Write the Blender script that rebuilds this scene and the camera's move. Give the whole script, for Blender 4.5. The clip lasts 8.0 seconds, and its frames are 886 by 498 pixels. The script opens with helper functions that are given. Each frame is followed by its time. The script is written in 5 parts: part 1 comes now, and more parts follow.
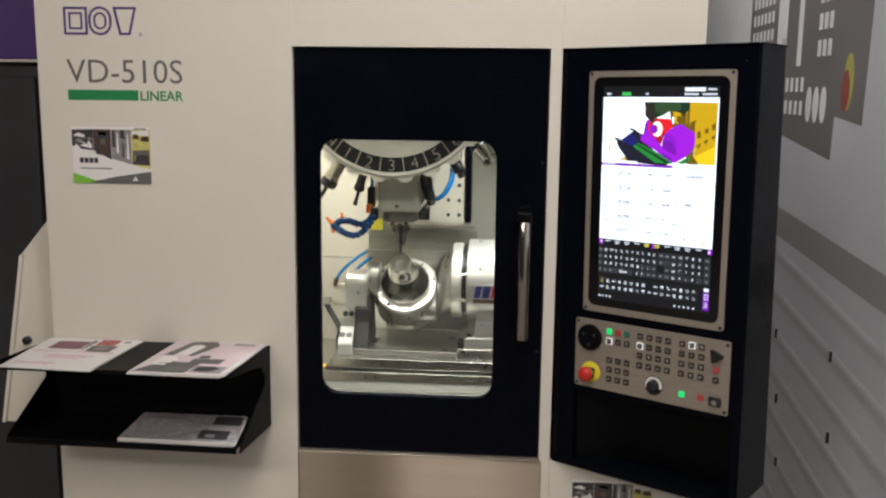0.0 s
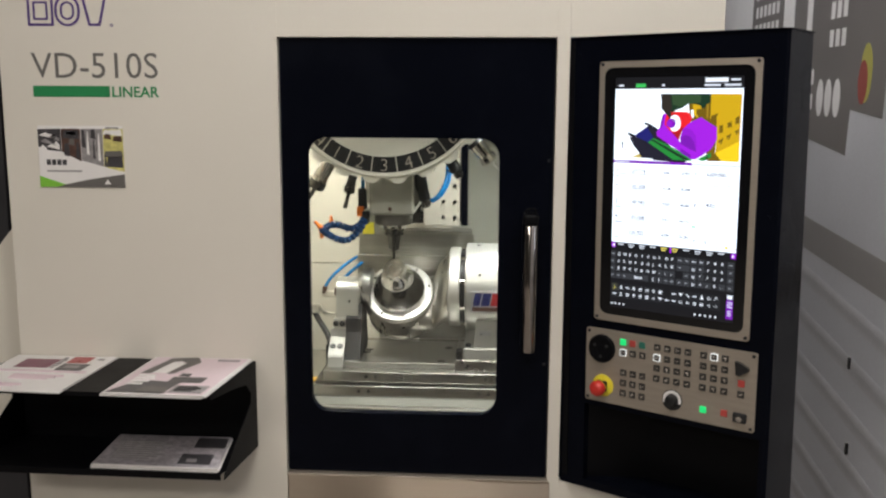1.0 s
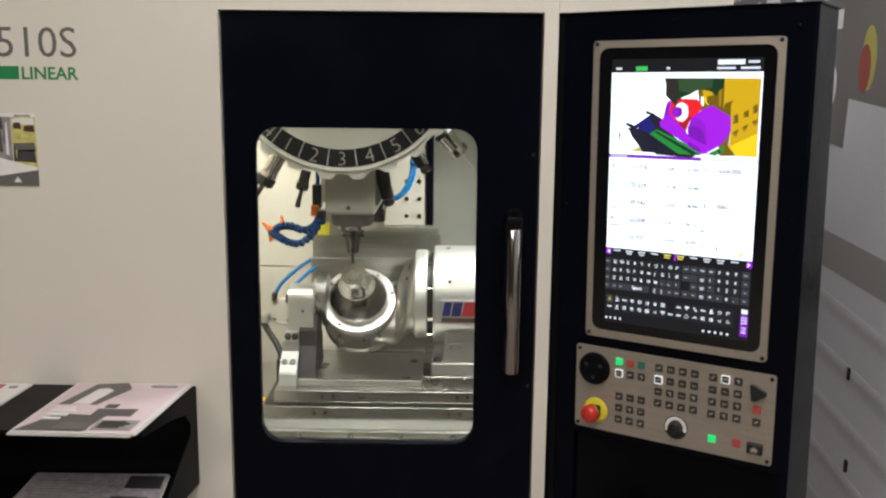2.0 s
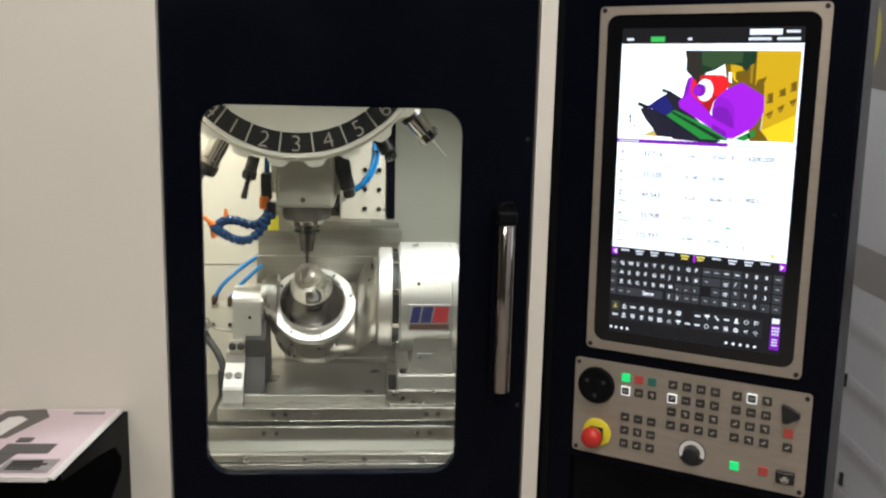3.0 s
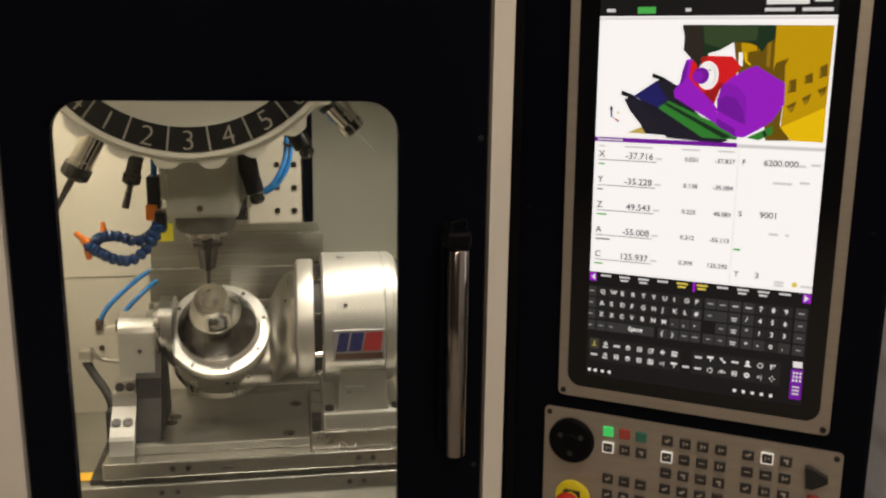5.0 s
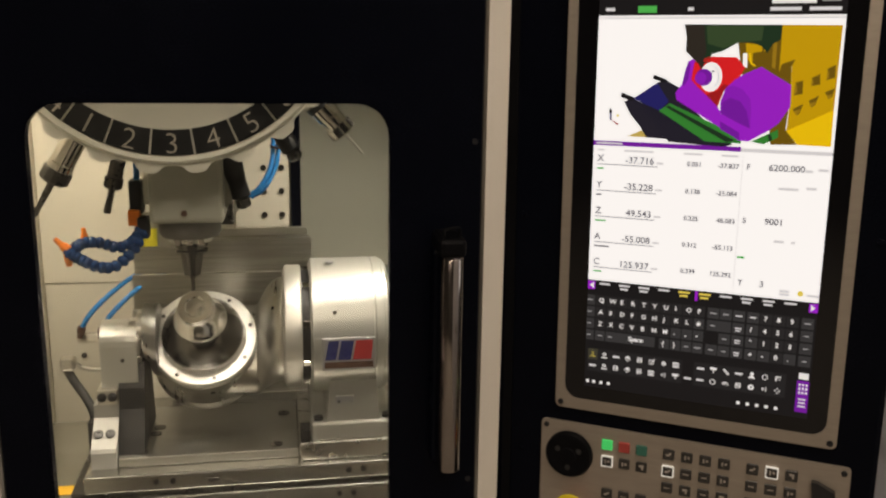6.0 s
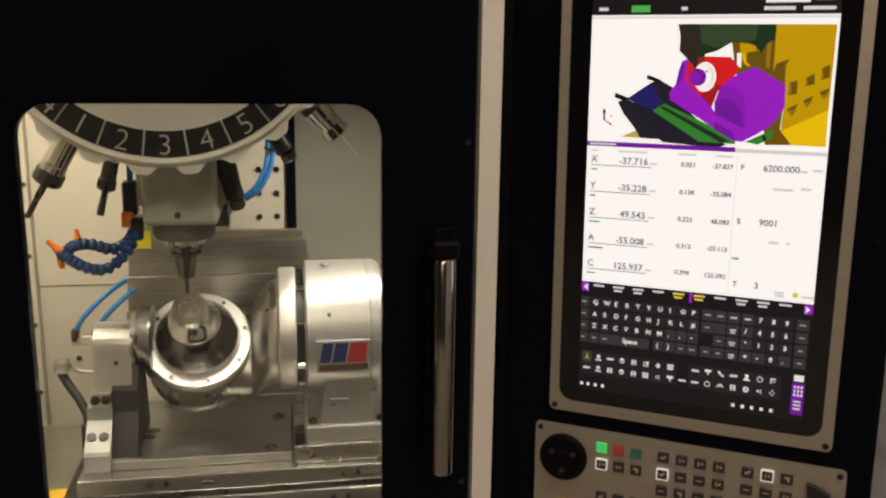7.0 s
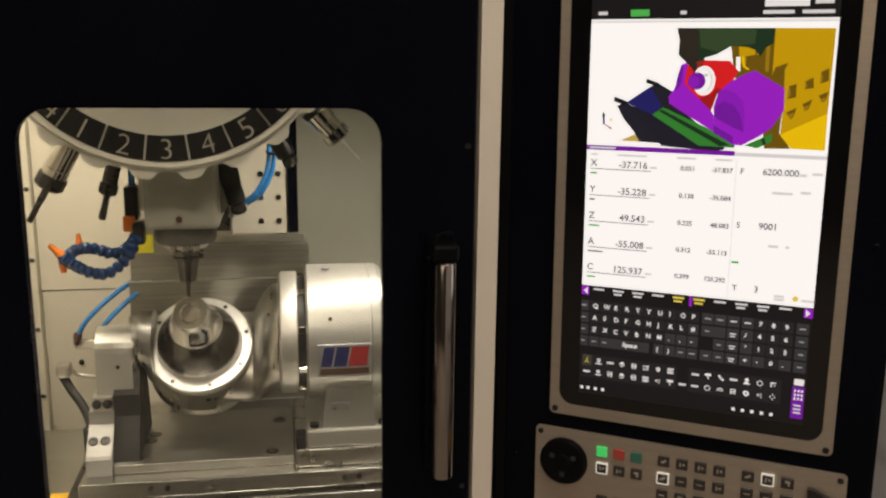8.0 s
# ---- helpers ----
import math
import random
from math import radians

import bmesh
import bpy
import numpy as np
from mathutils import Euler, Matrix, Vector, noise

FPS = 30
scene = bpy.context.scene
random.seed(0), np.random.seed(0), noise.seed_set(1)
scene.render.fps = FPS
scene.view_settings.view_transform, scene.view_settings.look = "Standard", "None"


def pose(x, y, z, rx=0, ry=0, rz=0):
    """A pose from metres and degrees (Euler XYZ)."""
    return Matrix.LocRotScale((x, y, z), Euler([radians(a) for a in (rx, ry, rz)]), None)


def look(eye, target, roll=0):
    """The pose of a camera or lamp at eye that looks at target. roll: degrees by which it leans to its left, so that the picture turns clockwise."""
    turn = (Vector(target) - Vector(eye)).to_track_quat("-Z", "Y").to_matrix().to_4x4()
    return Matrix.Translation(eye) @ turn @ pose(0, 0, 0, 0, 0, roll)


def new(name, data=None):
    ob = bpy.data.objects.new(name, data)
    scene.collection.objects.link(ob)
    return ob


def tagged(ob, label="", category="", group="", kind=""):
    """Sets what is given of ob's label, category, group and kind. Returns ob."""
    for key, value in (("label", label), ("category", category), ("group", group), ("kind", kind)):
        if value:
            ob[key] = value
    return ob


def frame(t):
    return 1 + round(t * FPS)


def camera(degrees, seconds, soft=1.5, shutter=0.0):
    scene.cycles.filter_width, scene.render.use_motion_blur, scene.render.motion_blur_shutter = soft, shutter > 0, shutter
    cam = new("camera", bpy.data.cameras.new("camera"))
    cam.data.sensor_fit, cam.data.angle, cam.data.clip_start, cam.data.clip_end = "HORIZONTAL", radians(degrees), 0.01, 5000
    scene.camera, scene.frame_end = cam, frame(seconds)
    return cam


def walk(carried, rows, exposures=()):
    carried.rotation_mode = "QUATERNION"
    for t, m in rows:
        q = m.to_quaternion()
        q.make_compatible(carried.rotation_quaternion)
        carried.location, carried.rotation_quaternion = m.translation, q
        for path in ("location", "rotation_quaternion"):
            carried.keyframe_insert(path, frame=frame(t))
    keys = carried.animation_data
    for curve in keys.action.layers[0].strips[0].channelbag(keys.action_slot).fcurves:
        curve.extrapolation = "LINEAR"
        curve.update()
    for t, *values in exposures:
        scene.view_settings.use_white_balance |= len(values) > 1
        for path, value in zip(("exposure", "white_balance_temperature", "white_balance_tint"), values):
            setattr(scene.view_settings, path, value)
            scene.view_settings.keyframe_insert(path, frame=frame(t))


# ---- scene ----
cam = camera(51.3, 8.0, soft=2.25)
PATH = [
    (0, (0.307, -2.41, 1.729), (0.146, -0.445, 1.393), 0.7),
    (0.5, (0.277, -2.344, 1.716), (0.128, -0.378, 1.385), 0.4),
    (1, (0.252, -2.235, 1.712), (0.128, -0.267, 1.377), 0.3),
    (1.5, (0.224, -2.095, 1.716), (0.146, -0.127, 1.364), 0.3),
    (1.7, (0.213, -2.034, 1.713), (0.158, -0.067, 1.358), 0.4),
    (2.8, (0.097, -1.717, 1.662), (0.223, 0.249, 1.306), 1.2),
    (3, (0.0879, -1.6638, 1.6633), (0.2372, 0.2991, 1.2898), 1.36),
    (3.5, (0.0737, -1.5509, 1.6592), (0.2895, 0.4016, 1.2626), 1.49),
    (4, (0.0781, -1.4432, 1.6855), (0.3416, 0.4808, 1.2445), 1.19),
    (4.5, (0.0856, -1.3492, 1.6953), (0.3906, 0.5627, 1.2403), 0.87),
    (5, (0.0955, -1.2943, 1.6908), (0.4143, 0.6221, 1.2449), 0.82),
    (6.5, (0.0978, -1.2399, 1.6911), (0.4492, 0.6786, 1.2434), 0.87),
    (7, (0.1083, -1.2397, 1.6865), (0.4526, 0.6819, 1.2458), 0.85),
    (7.5, (0.1173, -1.2428, 1.6838), (0.4496, 0.6838, 1.2514), 0.76),
    (8, (0.1139, -1.2421, 1.686), (0.4495, 0.6834, 1.2547), 0.76),
]
walk(cam, [(t, look(e, g, r)) for t, e, g, r in PATH],
     [(0.0, 0.06, 6050, 10), (1.7, 0.08, 6050, 10), (2.9, 0.20, 6000, 9), (3.5, -0.30, 6020, 9), (4.5, -0.54, 7200, 14), (8.0, -0.52, 7400, 15)])

# ---- light: an exhibition hall under unseen ceiling lamps, a work lamp inside the machine ----
world = bpy.data.worlds.new("hall_air")
scene.world = world
world.use_nodes = True
world.node_tree.nodes["Background"].inputs[0].default_value = (1.0, 0.93, 0.84, 1)
world.node_tree.nodes["Background"].inputs[1].default_value = 0.035


def area_lamp(name, place, target, sx, sy, watts, colour, spread=180):
    data = bpy.data.lights.new(name, "AREA")
    data.shape, data.size, data.size_y, data.energy, data.color = "RECTANGLE", sx, sy, watts, colour
    data.spread = radians(spread)
    ob = new(name, data)
    ob.matrix_basis = look(place, target)
    return ob


HALL_WARM = (1.0, 0.90, 0.76)
area_lamp("unseen_hall_lamp", (-0.34, -3.0, 3.55), (-0.34, -2.6, 0), 0.14, 1.8, 36, HALL_WARM)
area_lamp("unseen_hall_lamp", (0.04, -3.0, 3.55), (0.04, -2.6, 0), 0.10, 1.8, 26, HALL_WARM)
# unseen lamp, placed near the mural and aimed to brighten it
area_lamp("unseen_hall_lamp", (0.70, -1.25, 3.55), (1.3, 0.3, 0.9), 1.2, 0.5, 46, (1.0, 0.93, 0.84))
area_lamp("unseen_hall_lamp", (-2.2, -4.6, 3.55), (-2.0, -4.0, 0), 2.0, 0.5, 80, HALL_WARM)
# lamp added between machine and mural only to lift the mural; none known there
area_lamp("unseen_hall_lamp", (0.95, 1.55, 3.55), (1.05, 1.55, 0), 0.3, 2.6, 50, (1.0, 0.94, 0.87))
area_lamp("work_lamp", (0.0, 0.125, 2.05), (0.0, 0.15, 1.0), 0.50, 0.05, 2.5, (1.0, 0.96, 0.86), 72)
area_lamp("work_lamp", (0.50, 0.46, 1.95), (0.17, 0.46, 1.05), 0.22, 0.06, 6.8, (1.0, 0.97, 0.88), 98)
area_lamp("work_lamp", (-0.45, 0.45, 1.78), (-0.27, 0.80, 1.20), 0.05, 0.20, 7.0, (1.0, 0.94, 0.80), 130)


# ---- materials ----
def mat(name, colour, rough=0.5, metal=0.0, vary=0.06, scale=6.0, bump=0.0, bump_scale=60.0, stretch=(1, 1, 1), coat=0.0,
        emit=0.0, rough_vary=0.08, spec=0.5, brushed=0.0):
    m = bpy.data.materials.new(name)
    m.use_nodes = True
    nt = m.node_tree
    b = nt.nodes["Principled BSDF"]
    b.inputs["Metallic"].default_value = metal
    b.inputs["Coat Weight"].default_value = coat
    b.inputs["Specular IOR Level"].default_value = spec
    b.inputs["Coat Roughness"].default_value = 0.12
    tc = nt.nodes.new("ShaderNodeTexCoord")
    mp = nt.nodes.new("ShaderNodeMapping")
    mp.inputs["Scale"].default_value = stretch
    nt.links.new(tc.outputs["Object"], mp.inputs["Vector"])

    def noise_node(s, detail):
        n = nt.nodes.new("ShaderNodeTexNoise")
        n.inputs["Scale"].default_value, n.inputs["Detail"].default_value = s, detail
        nt.links.new(mp.outputs["Vector"], n.inputs["Vector"])
        return n.outputs["Fac"]

    coarse, fine = noise_node(scale, 4), noise_node(bump_scale, 3)
    mix = nt.nodes.new("ShaderNodeMix")
    mix.data_type = "FLOAT"
    mix.inputs[0].default_value = 0.4
    nt.links.new(coarse, mix.inputs[2])
    nt.links.new(fine, mix.inputs[3])
    ramp = nt.nodes.new("ShaderNodeMapRange")
    ramp.inputs[1].default_value, ramp.inputs[2].default_value = 0.3, 0.7
    ramp.inputs[3].default_value, ramp.inputs[4].default_value = 1 - vary, 1 + vary
    nt.links.new(mix.outputs[0], ramp.inputs[0])
    scalec = nt.nodes.new("ShaderNodeVectorMath")
    scalec.operation = "SCALE"
    scalec.inputs[0].default_value = colour
    nt.links.new(ramp.outputs[0], scalec.inputs["Scale"])
    nt.links.new(scalec.outputs[0], b.inputs["Base Color"])
    rr = nt.nodes.new("ShaderNodeMapRange")
    rr.inputs[1].default_value, rr.inputs[2].default_value = 0.3, 0.7
    rr.inputs[3].default_value, rr.inputs[4].default_value = max(rough - rough_vary * (1 - 0.75 * metal), 0.02), min(rough + rough_vary * (1 - 0.75 * metal), 1)
    nt.links.new(mix.outputs[0], rr.inputs[0])
    nt.links.new(rr.outputs[0], b.inputs["Roughness"])
    if bump:
        bp = nt.nodes.new("ShaderNodeBump")
        bp.inputs["Strength"].default_value, bp.inputs["Distance"].default_value = bump, 0.002
        nt.links.new(fine, bp.inputs["Height"])
        nt.links.new(bp.outputs[0], b.inputs["Normal"])
    if brushed:
        tan, sheen, blend = nt.nodes.new("ShaderNodeTangent"), nt.nodes.new("ShaderNodeBsdfAnisotropic"), nt.nodes.new("ShaderNodeMixShader")
        tan.direction_type, tan.axis = "RADIAL", "Z"
        sheen.inputs["Color"].default_value = (*colour, 1)
        sheen.inputs["Roughness"].default_value = 0.42
        sheen.inputs["Anisotropy"].default_value = brushed
        blend.inputs[0].default_value = 0.6
        nt.links.new(tan.outputs[0], sheen.inputs["Tangent"])
        nt.links.new(b.outputs[0], blend.inputs[1])
        nt.links.new(sheen.outputs[0], blend.inputs[2])
        nt.links.new(blend.outputs[0], nt.nodes["Material Output"].inputs[0])
    if emit:
        b.inputs["Emission Color"].default_value = (*colour, 1)
        b.inputs["Emission Strength"].default_value = emit
    return m


def glow(name, colour, strength):
    """A patch of a lit display, behind one sheet of glass."""
    m = bpy.data.materials.new(name)
    m.use_nodes = True
    b = m.node_tree.nodes["Principled BSDF"]
    b.inputs["Base Color"].default_value = (0.008, 0.008, 0.008, 1)
    b.inputs["Roughness"].default_value = 0.25
    b.inputs["Specular IOR Level"].default_value = 0.2
    b.inputs["Emission Color"].default_value = (*colour, 1)
    b.inputs["Emission Strength"].default_value = strength * 1.35
    return m


def glass_mat():
    m = bpy.data.materials.new("window_glass")
    m.use_nodes = True
    nt = m.node_tree
    nt.nodes.remove(nt.nodes["Principled BSDF"])
    clear, gloss = nt.nodes.new("ShaderNodeBsdfTransparent"), nt.nodes.new("ShaderNodeBsdfGlossy")
    clear.inputs[0].default_value = (0.95, 0.96, 0.94, 1)
    gloss.inputs["Roughness"].default_value = 0.02
    mix, fres = nt.nodes.new("ShaderNodeMixShader"), nt.nodes.new("ShaderNodeFresnel")
    fres.inputs[0].default_value = 1.45
    nt.links.new(fres.outputs[0], mix.inputs[0])
    nt.links.new(clear.outputs[0], mix.inputs[1])
    nt.links.new(gloss.outputs[0], mix.inputs[2])
    nt.links.new(mix.outputs[0], nt.nodes["Material Output"].inputs[0])
    return m


PAINT = mat("beige_powder_paint", (0.70, 0.655, 0.575), 0.42, vary=0.03, scale=2.5, bump=0.08, bump_scale=380, coat=0.05)
INNER = mat("beige_inner_paint", (0.66, 0.62, 0.53), 0.40, vary=0.05, scale=5, bump=0.05, bump_scale=200)
HEADP = mat("spindle_grey_paint", (0.34, 0.33, 0.285), 0.38, vary=0.05, scale=9, bump=0.05, bump_scale=240)
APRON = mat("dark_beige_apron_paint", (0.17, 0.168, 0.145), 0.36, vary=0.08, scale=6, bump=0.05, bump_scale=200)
NAVY = mat("navy_black_paint", (0.0022, 0.0028, 0.0058), 0.26, vary=0.18, scale=4, bump=0.05, bump_scale=420, spec=0.06)
BLACK = mat("black_sheet_paint", (0.003, 0.003, 0.0038), 0.45, vary=0.2, scale=8, bump=0.08, bump_scale=300, spec=0.10)
PLASTIC = mat("black_plastic", (0.012, 0.012, 0.013), 0.38, vary=0.2, scale=30)
RUBBER = mat("black_rubber", (0.02, 0.02, 0.02), 0.6, vary=0.2, scale=30)
STEEL = mat("brushed_steel_kickplate", (0.50, 0.42, 0.34), 0.33, 0.95, vary=0.10, scale=3, bump_scale=40, stretch=(0.6, 1, 14), brushed=0.80)
BEZEL = mat("brushed_steel_plate", (0.42, 0.365, 0.305), 0.40, 0.6, vary=0.10, scale=8, bump=0.12, bump_scale=70, stretch=(1, 1, 12))
CHROME = mat("chrome", (0.74, 0.71, 0.67), 0.08, 1.0, vary=0.04, scale=14, rough_vary=0.03)
MACHINED = mat("machined_steel", (0.60, 0.585, 0.55), 0.28, 1.0, vary=0.06, scale=10, bump_scale=40, stretch=(1, 6, 1))
CRADLE = mat("brushed_cradle_steel", (0.56, 0.545, 0.51), 0.30, 1.0, vary=0.12, scale=7, bump=0.08, bump_scale=40, stretch=(5, 1, 1), rough_vary=0.25)
POLISHED = mat("polished_base_steel", (0.42, 0.41, 0.38), 0.36, 1.0, vary=0.16, scale=4, bump_scale=16, stretch=(1, 2.5, 1), rough_vary=0.35)
GROUND = mat("ground_steel_table", (0.50, 0.495, 0.47), 0.24, 1.0, vary=0.14, scale=5, bump=0.10, bump_scale=30, stretch=(0.5, 3, 9))
COVER = mat("way_cover_steel", (0.41, 0.395, 0.36), 0.34, 1.0, vary=0.36, scale=3, bump=0.14, bump_scale=22, stretch=(0.35, 1, 11), rough_vary=0.30)
SILVER = mat("silver_cast_paint", (0.55, 0.55, 0.52), 0.36, 0.7, vary=0.03, scale=8, bump_scale=60, coat=0.1)
HANDLEM = mat("smoked_chrome_handle", (0.40, 0.36, 0.33), 0.13, 1.0, vary=0.08, scale=10, rough_vary=0.05)
CASTING = mat("ground_casting", (0.42, 0.415, 0.395), 0.58, 0.35, vary=0.06, scale=14, bump=0.04, bump_scale=120)
GREYIN = mat("grey_green_inner_sheet", (0.42, 0.42, 0.365), 0.40, vary=0.05, scale=5, bump=0.05, bump_scale=200)
DARKST = mat("dark_tool_steel", (0.10, 0.095, 0.09), 0.28, 0.9, vary=0.2, scale=20)
CHUCKM = mat("dark_chuck_steel", (0.16, 0.155, 0.15), 0.22, 1.0, vary=0.2, scale=12)
ALU = mat("turned_aluminium", (0.90, 0.89, 0.87), 0.13, 1.0, vary=0.06, scale=25, bump=0.10, bump_scale=160, stretch=(1, 1, 5))
WHITEPL = mat("carousel_ivory", (0.66, 0.635, 0.56), 0.36, vary=0.04, scale=8, bump=0.04, bump_scale=200)
BLUE = mat("blue_hose_plastic", (0.010, 0.040, 0.125), 0.22, vary=0.15, scale=40)
AIRBLUE = mat("blue_air_tube", (0.020, 0.20, 0.52), 0.25, vary=0.1, scale=40, coat=0.3)
ORANGE = mat("orange_plastic", (0.80, 0.20, 0.02), 0.4, vary=0.08, scale=40)
YELLOW = mat("yellow_plastic", (0.75, 0.62, 0.03), 0.42, vary=0.06, scale=30)
YLABEL = mat("yellow_sticker", (0.80, 0.72, 0.05), 0.5, vary=0.06, scale=60)
AMBER = mat("amber_sticker", (0.72, 0.40, 0.03), 0.5, vary=0.08, scale=60)
RED = mat("red_plastic", (0.55, 0.03, 0.02), 0.36, vary=0.06, scale=30)
REDKEY = mat("red_key", (0.42, 0.06, 0.05), 0.4, vary=0.1, scale=60)
TEAL = mat("green_key", (0.03, 0.15, 0.11), 0.4, vary=0.1, scale=60)
KEY = mat("grey_black_key", (0.030, 0.027, 0.024), 0.42, vary=0.2, scale=60)
KEYMARK = mat("pale_key_legend", (0.42, 0.38, 0.33), 0.5, vary=0.1, scale=90)
LITGREEN = mat("lit_green_key", (0.03, 0.62, 0.16), 0.4, emit=0.6)
LITWHITE = mat("lit_white_key_rim", (0.80, 0.82, 0.80), 0.4, emit=0.55)
PURPLE = mat("purple_print", (0.076, 0.034, 0.185), 0.45, vary=0.06, scale=12)
GREENP = mat("green_print", (0.012, 0.21, 0.062), 0.45, vary=0.06, scale=12)
GREYP = mat("grey_print", (0.125, 0.115, 0.105), 0.5, vary=0.05, scale=20)
PAPER = mat("white_paper", (0.80, 0.77, 0.75), 0.35, vary=0.03, scale=12, coat=0.2)
PINKP = mat("pale_pink_print", (0.70, 0.56, 0.60), 0.35, vary=0.06, scale=14, coat=0.2)
MAROON = mat("maroon_print", (0.17, 0.025, 0.07), 0.35, vary=0.08, scale=30, coat=0.2)
SPECKP = mat("grey_speckled_print", (0.40, 0.365, 0.385), 0.4, vary=0.5, scale=70, bump_scale=200, coat=0.2)
RINGM = mat("turned_faceplate_steel", (0.78, 0.77, 0.74), 0.46, 1.0, vary=0.06, scale=25, bump_scale=60)
DARKP = mat("dark_grey_print", (0.05, 0.046, 0.05), 0.35, vary=0.3, scale=40, coat=0.2)
MIDP = mat("mid_grey_print", (0.27, 0.25, 0.25), 0.4, vary=0.3, scale=50, coat=0.2)
LIMEP = mat("lime_print", (0.22, 0.52, 0.05), 0.4, vary=0.05, scale=30)
GOLDP = mat("gold_print", (0.55, 0.50, 0.16), 0.4, vary=0.3, scale=60)
BROWNP = mat("brown_print", (0.085, 0.042, 0.03), 0.4, vary=0.4, scale=60)
BLUEP = mat("blue_badge_print", (0.016, 0.022, 0.12), 0.3, vary=0.05, scale=40)
REDP = mat("red_badge_print", (0.36, 0.03, 0.035), 0.3, vary=0.05, scale=40)
BADGE = mat("silver_badge", (0.50, 0.50, 0.52), 0.3, 0.7, vary=0.08, scale=40)
MURAL = mat("mural_silver_grey_print", (0.525, 0.535, 0.58), 0.45, vary=0.10, scale=1.6, bump=0.03, bump_scale=120)
MURALLT = mat("mural_pale_print", (0.76, 0.75, 0.76), 0.45, vary=0.08, scale=3)
MURALDK = mat("mural_dark_grey_print", (0.175, 0.163, 0.163), 0.45, vary=0.12, scale=4)
MURALBAND = mat("mural_grey_band_print", (0.28, 0.27, 0.27), 0.45, vary=0.10, scale=3)
SOFTLINE = [mat("mural_groove_print", (c, c * 1.005, c * 1.075), 0.5, vary=0.12, scale=6) for c in (0.495, 0.462, 0.43, 0.405)]
HALLW = mat("hall_grey_wall", (0.09, 0.085, 0.08), 0.8, vary=0.1, scale=1.0)
CARPET = mat("grey_hall_carpet", (0.34, 0.31, 0.28), 0.95, vary=0.25, scale=9, bump=0.5, bump_scale=400)
GLASS = glass_mat()

S_WHITE = glow("display_white", (0.92, 0.96, 1.0), 1.03)
S_DARK = glow("display_charcoal", (0.0065, 0.0062, 0.0075), 1.0)
S_KEY = glow("display_key_grey", (0.032, 0.033, 0.036), 1.0)
S_KEYDK = glow("display_letter_key_grey", (0.017, 0.017, 0.019), 1.0)
S_MID = glow("display_mid_grey_text", (0.30, 0.31, 0.33), 1.0)
S_LINE = glow("display_grey_text", (0.16, 0.16, 0.19), 1.0)
S_PALE = glow("display_pale_grey", (0.62, 0.64, 0.68), 1.0)
S_ICON = glow("display_icon_white", (0.75, 0.77, 0.80), 1.0)
S_PURPLE = glow("display_purple", (0.33, 0.012, 0.62), 0.9)
S_PURPLE2 = glow("display_purple_shade", (0.19, 0.008, 0.40), 0.85)
S_RED = glow("display_red", (0.72, 0.014, 0.018), 0.9)
S_GREEN = glow("display_green", (0.02, 0.20, 0.03), 1.0)
S_DKGREEN = glow("display_dark_green", (0.008, 0.028, 0.012), 1.0)
S_TAG = glow("display_tag_green", (0.05, 0.42, 0.08), 1.0)
S_NAVY = glow("display_navy", (0.012, 0.012, 0.12), 1.0)
S_GOLD = glow("display_gold", (0.60, 0.36, 0.004), 0.85)
S_GOLDDK = glow("display_gold_shade", (0.17, 0.10, 0.004), 0.8)
S_YELLOW = glow("display_yellow", (0.70, 0.58, 0.10), 1.0)


# ---- mesh helpers ----
def thing(name, place, label, category, group="", kind=""):
    e = new(name)
    e.empty_display_size = 0.05
    e.matrix_basis = Matrix.Translation(place)
    WORLD[e.name] = e.matrix_basis.copy()
    return tagged(e, label, category, group, kind)


WORLD = {}


def part(name, bm, material, parent=None, label="", m=None, smooth=False):
    """Links a bmesh, or a mesh that others share, as one object; m is its pose in the world."""
    if isinstance(bm, bmesh.types.BMesh):
        me = bpy.data.meshes.new(name)
        bmesh.ops.recalc_face_normals(bm, faces=bm.faces)
        if smooth:
            for f in bm.faces:
                f.smooth = True
            for e in bm.edges:
                if len(e.link_faces) == 2 and e.calc_face_angle(0) > 0.6:
                    e.smooth = False
        bm.to_mesh(me)
        bm.free()
        me.materials.append(material)
    else:
        me = bm
    ob = new(name, me)
    m = m or Matrix.Identity(4)
    ob.matrix_basis = m
    if parent is not None:
        ob.parent = parent
        ob.matrix_parent_inverse = WORLD[parent.name].inverted()
    WORLD[ob.name] = m.copy()
    return tagged(ob, label)


def box(lo, hi, bevel=0.0, seg=2, bm=None):
    out = bm or bmesh.new()
    g = bmesh.ops.create_cube(out, size=1)["verts"]
    for v in g:
        v.co = [l + (c + 0.5) * (h - l) for l, h, c in zip(lo, hi, v.co)]
    if bevel:
        es = list({e for v in g for e in v.link_edges})
        bmesh.ops.bevel(out, geom=es, offset=bevel, segments=seg, profile=0.5, affect="EDGES")
    return out


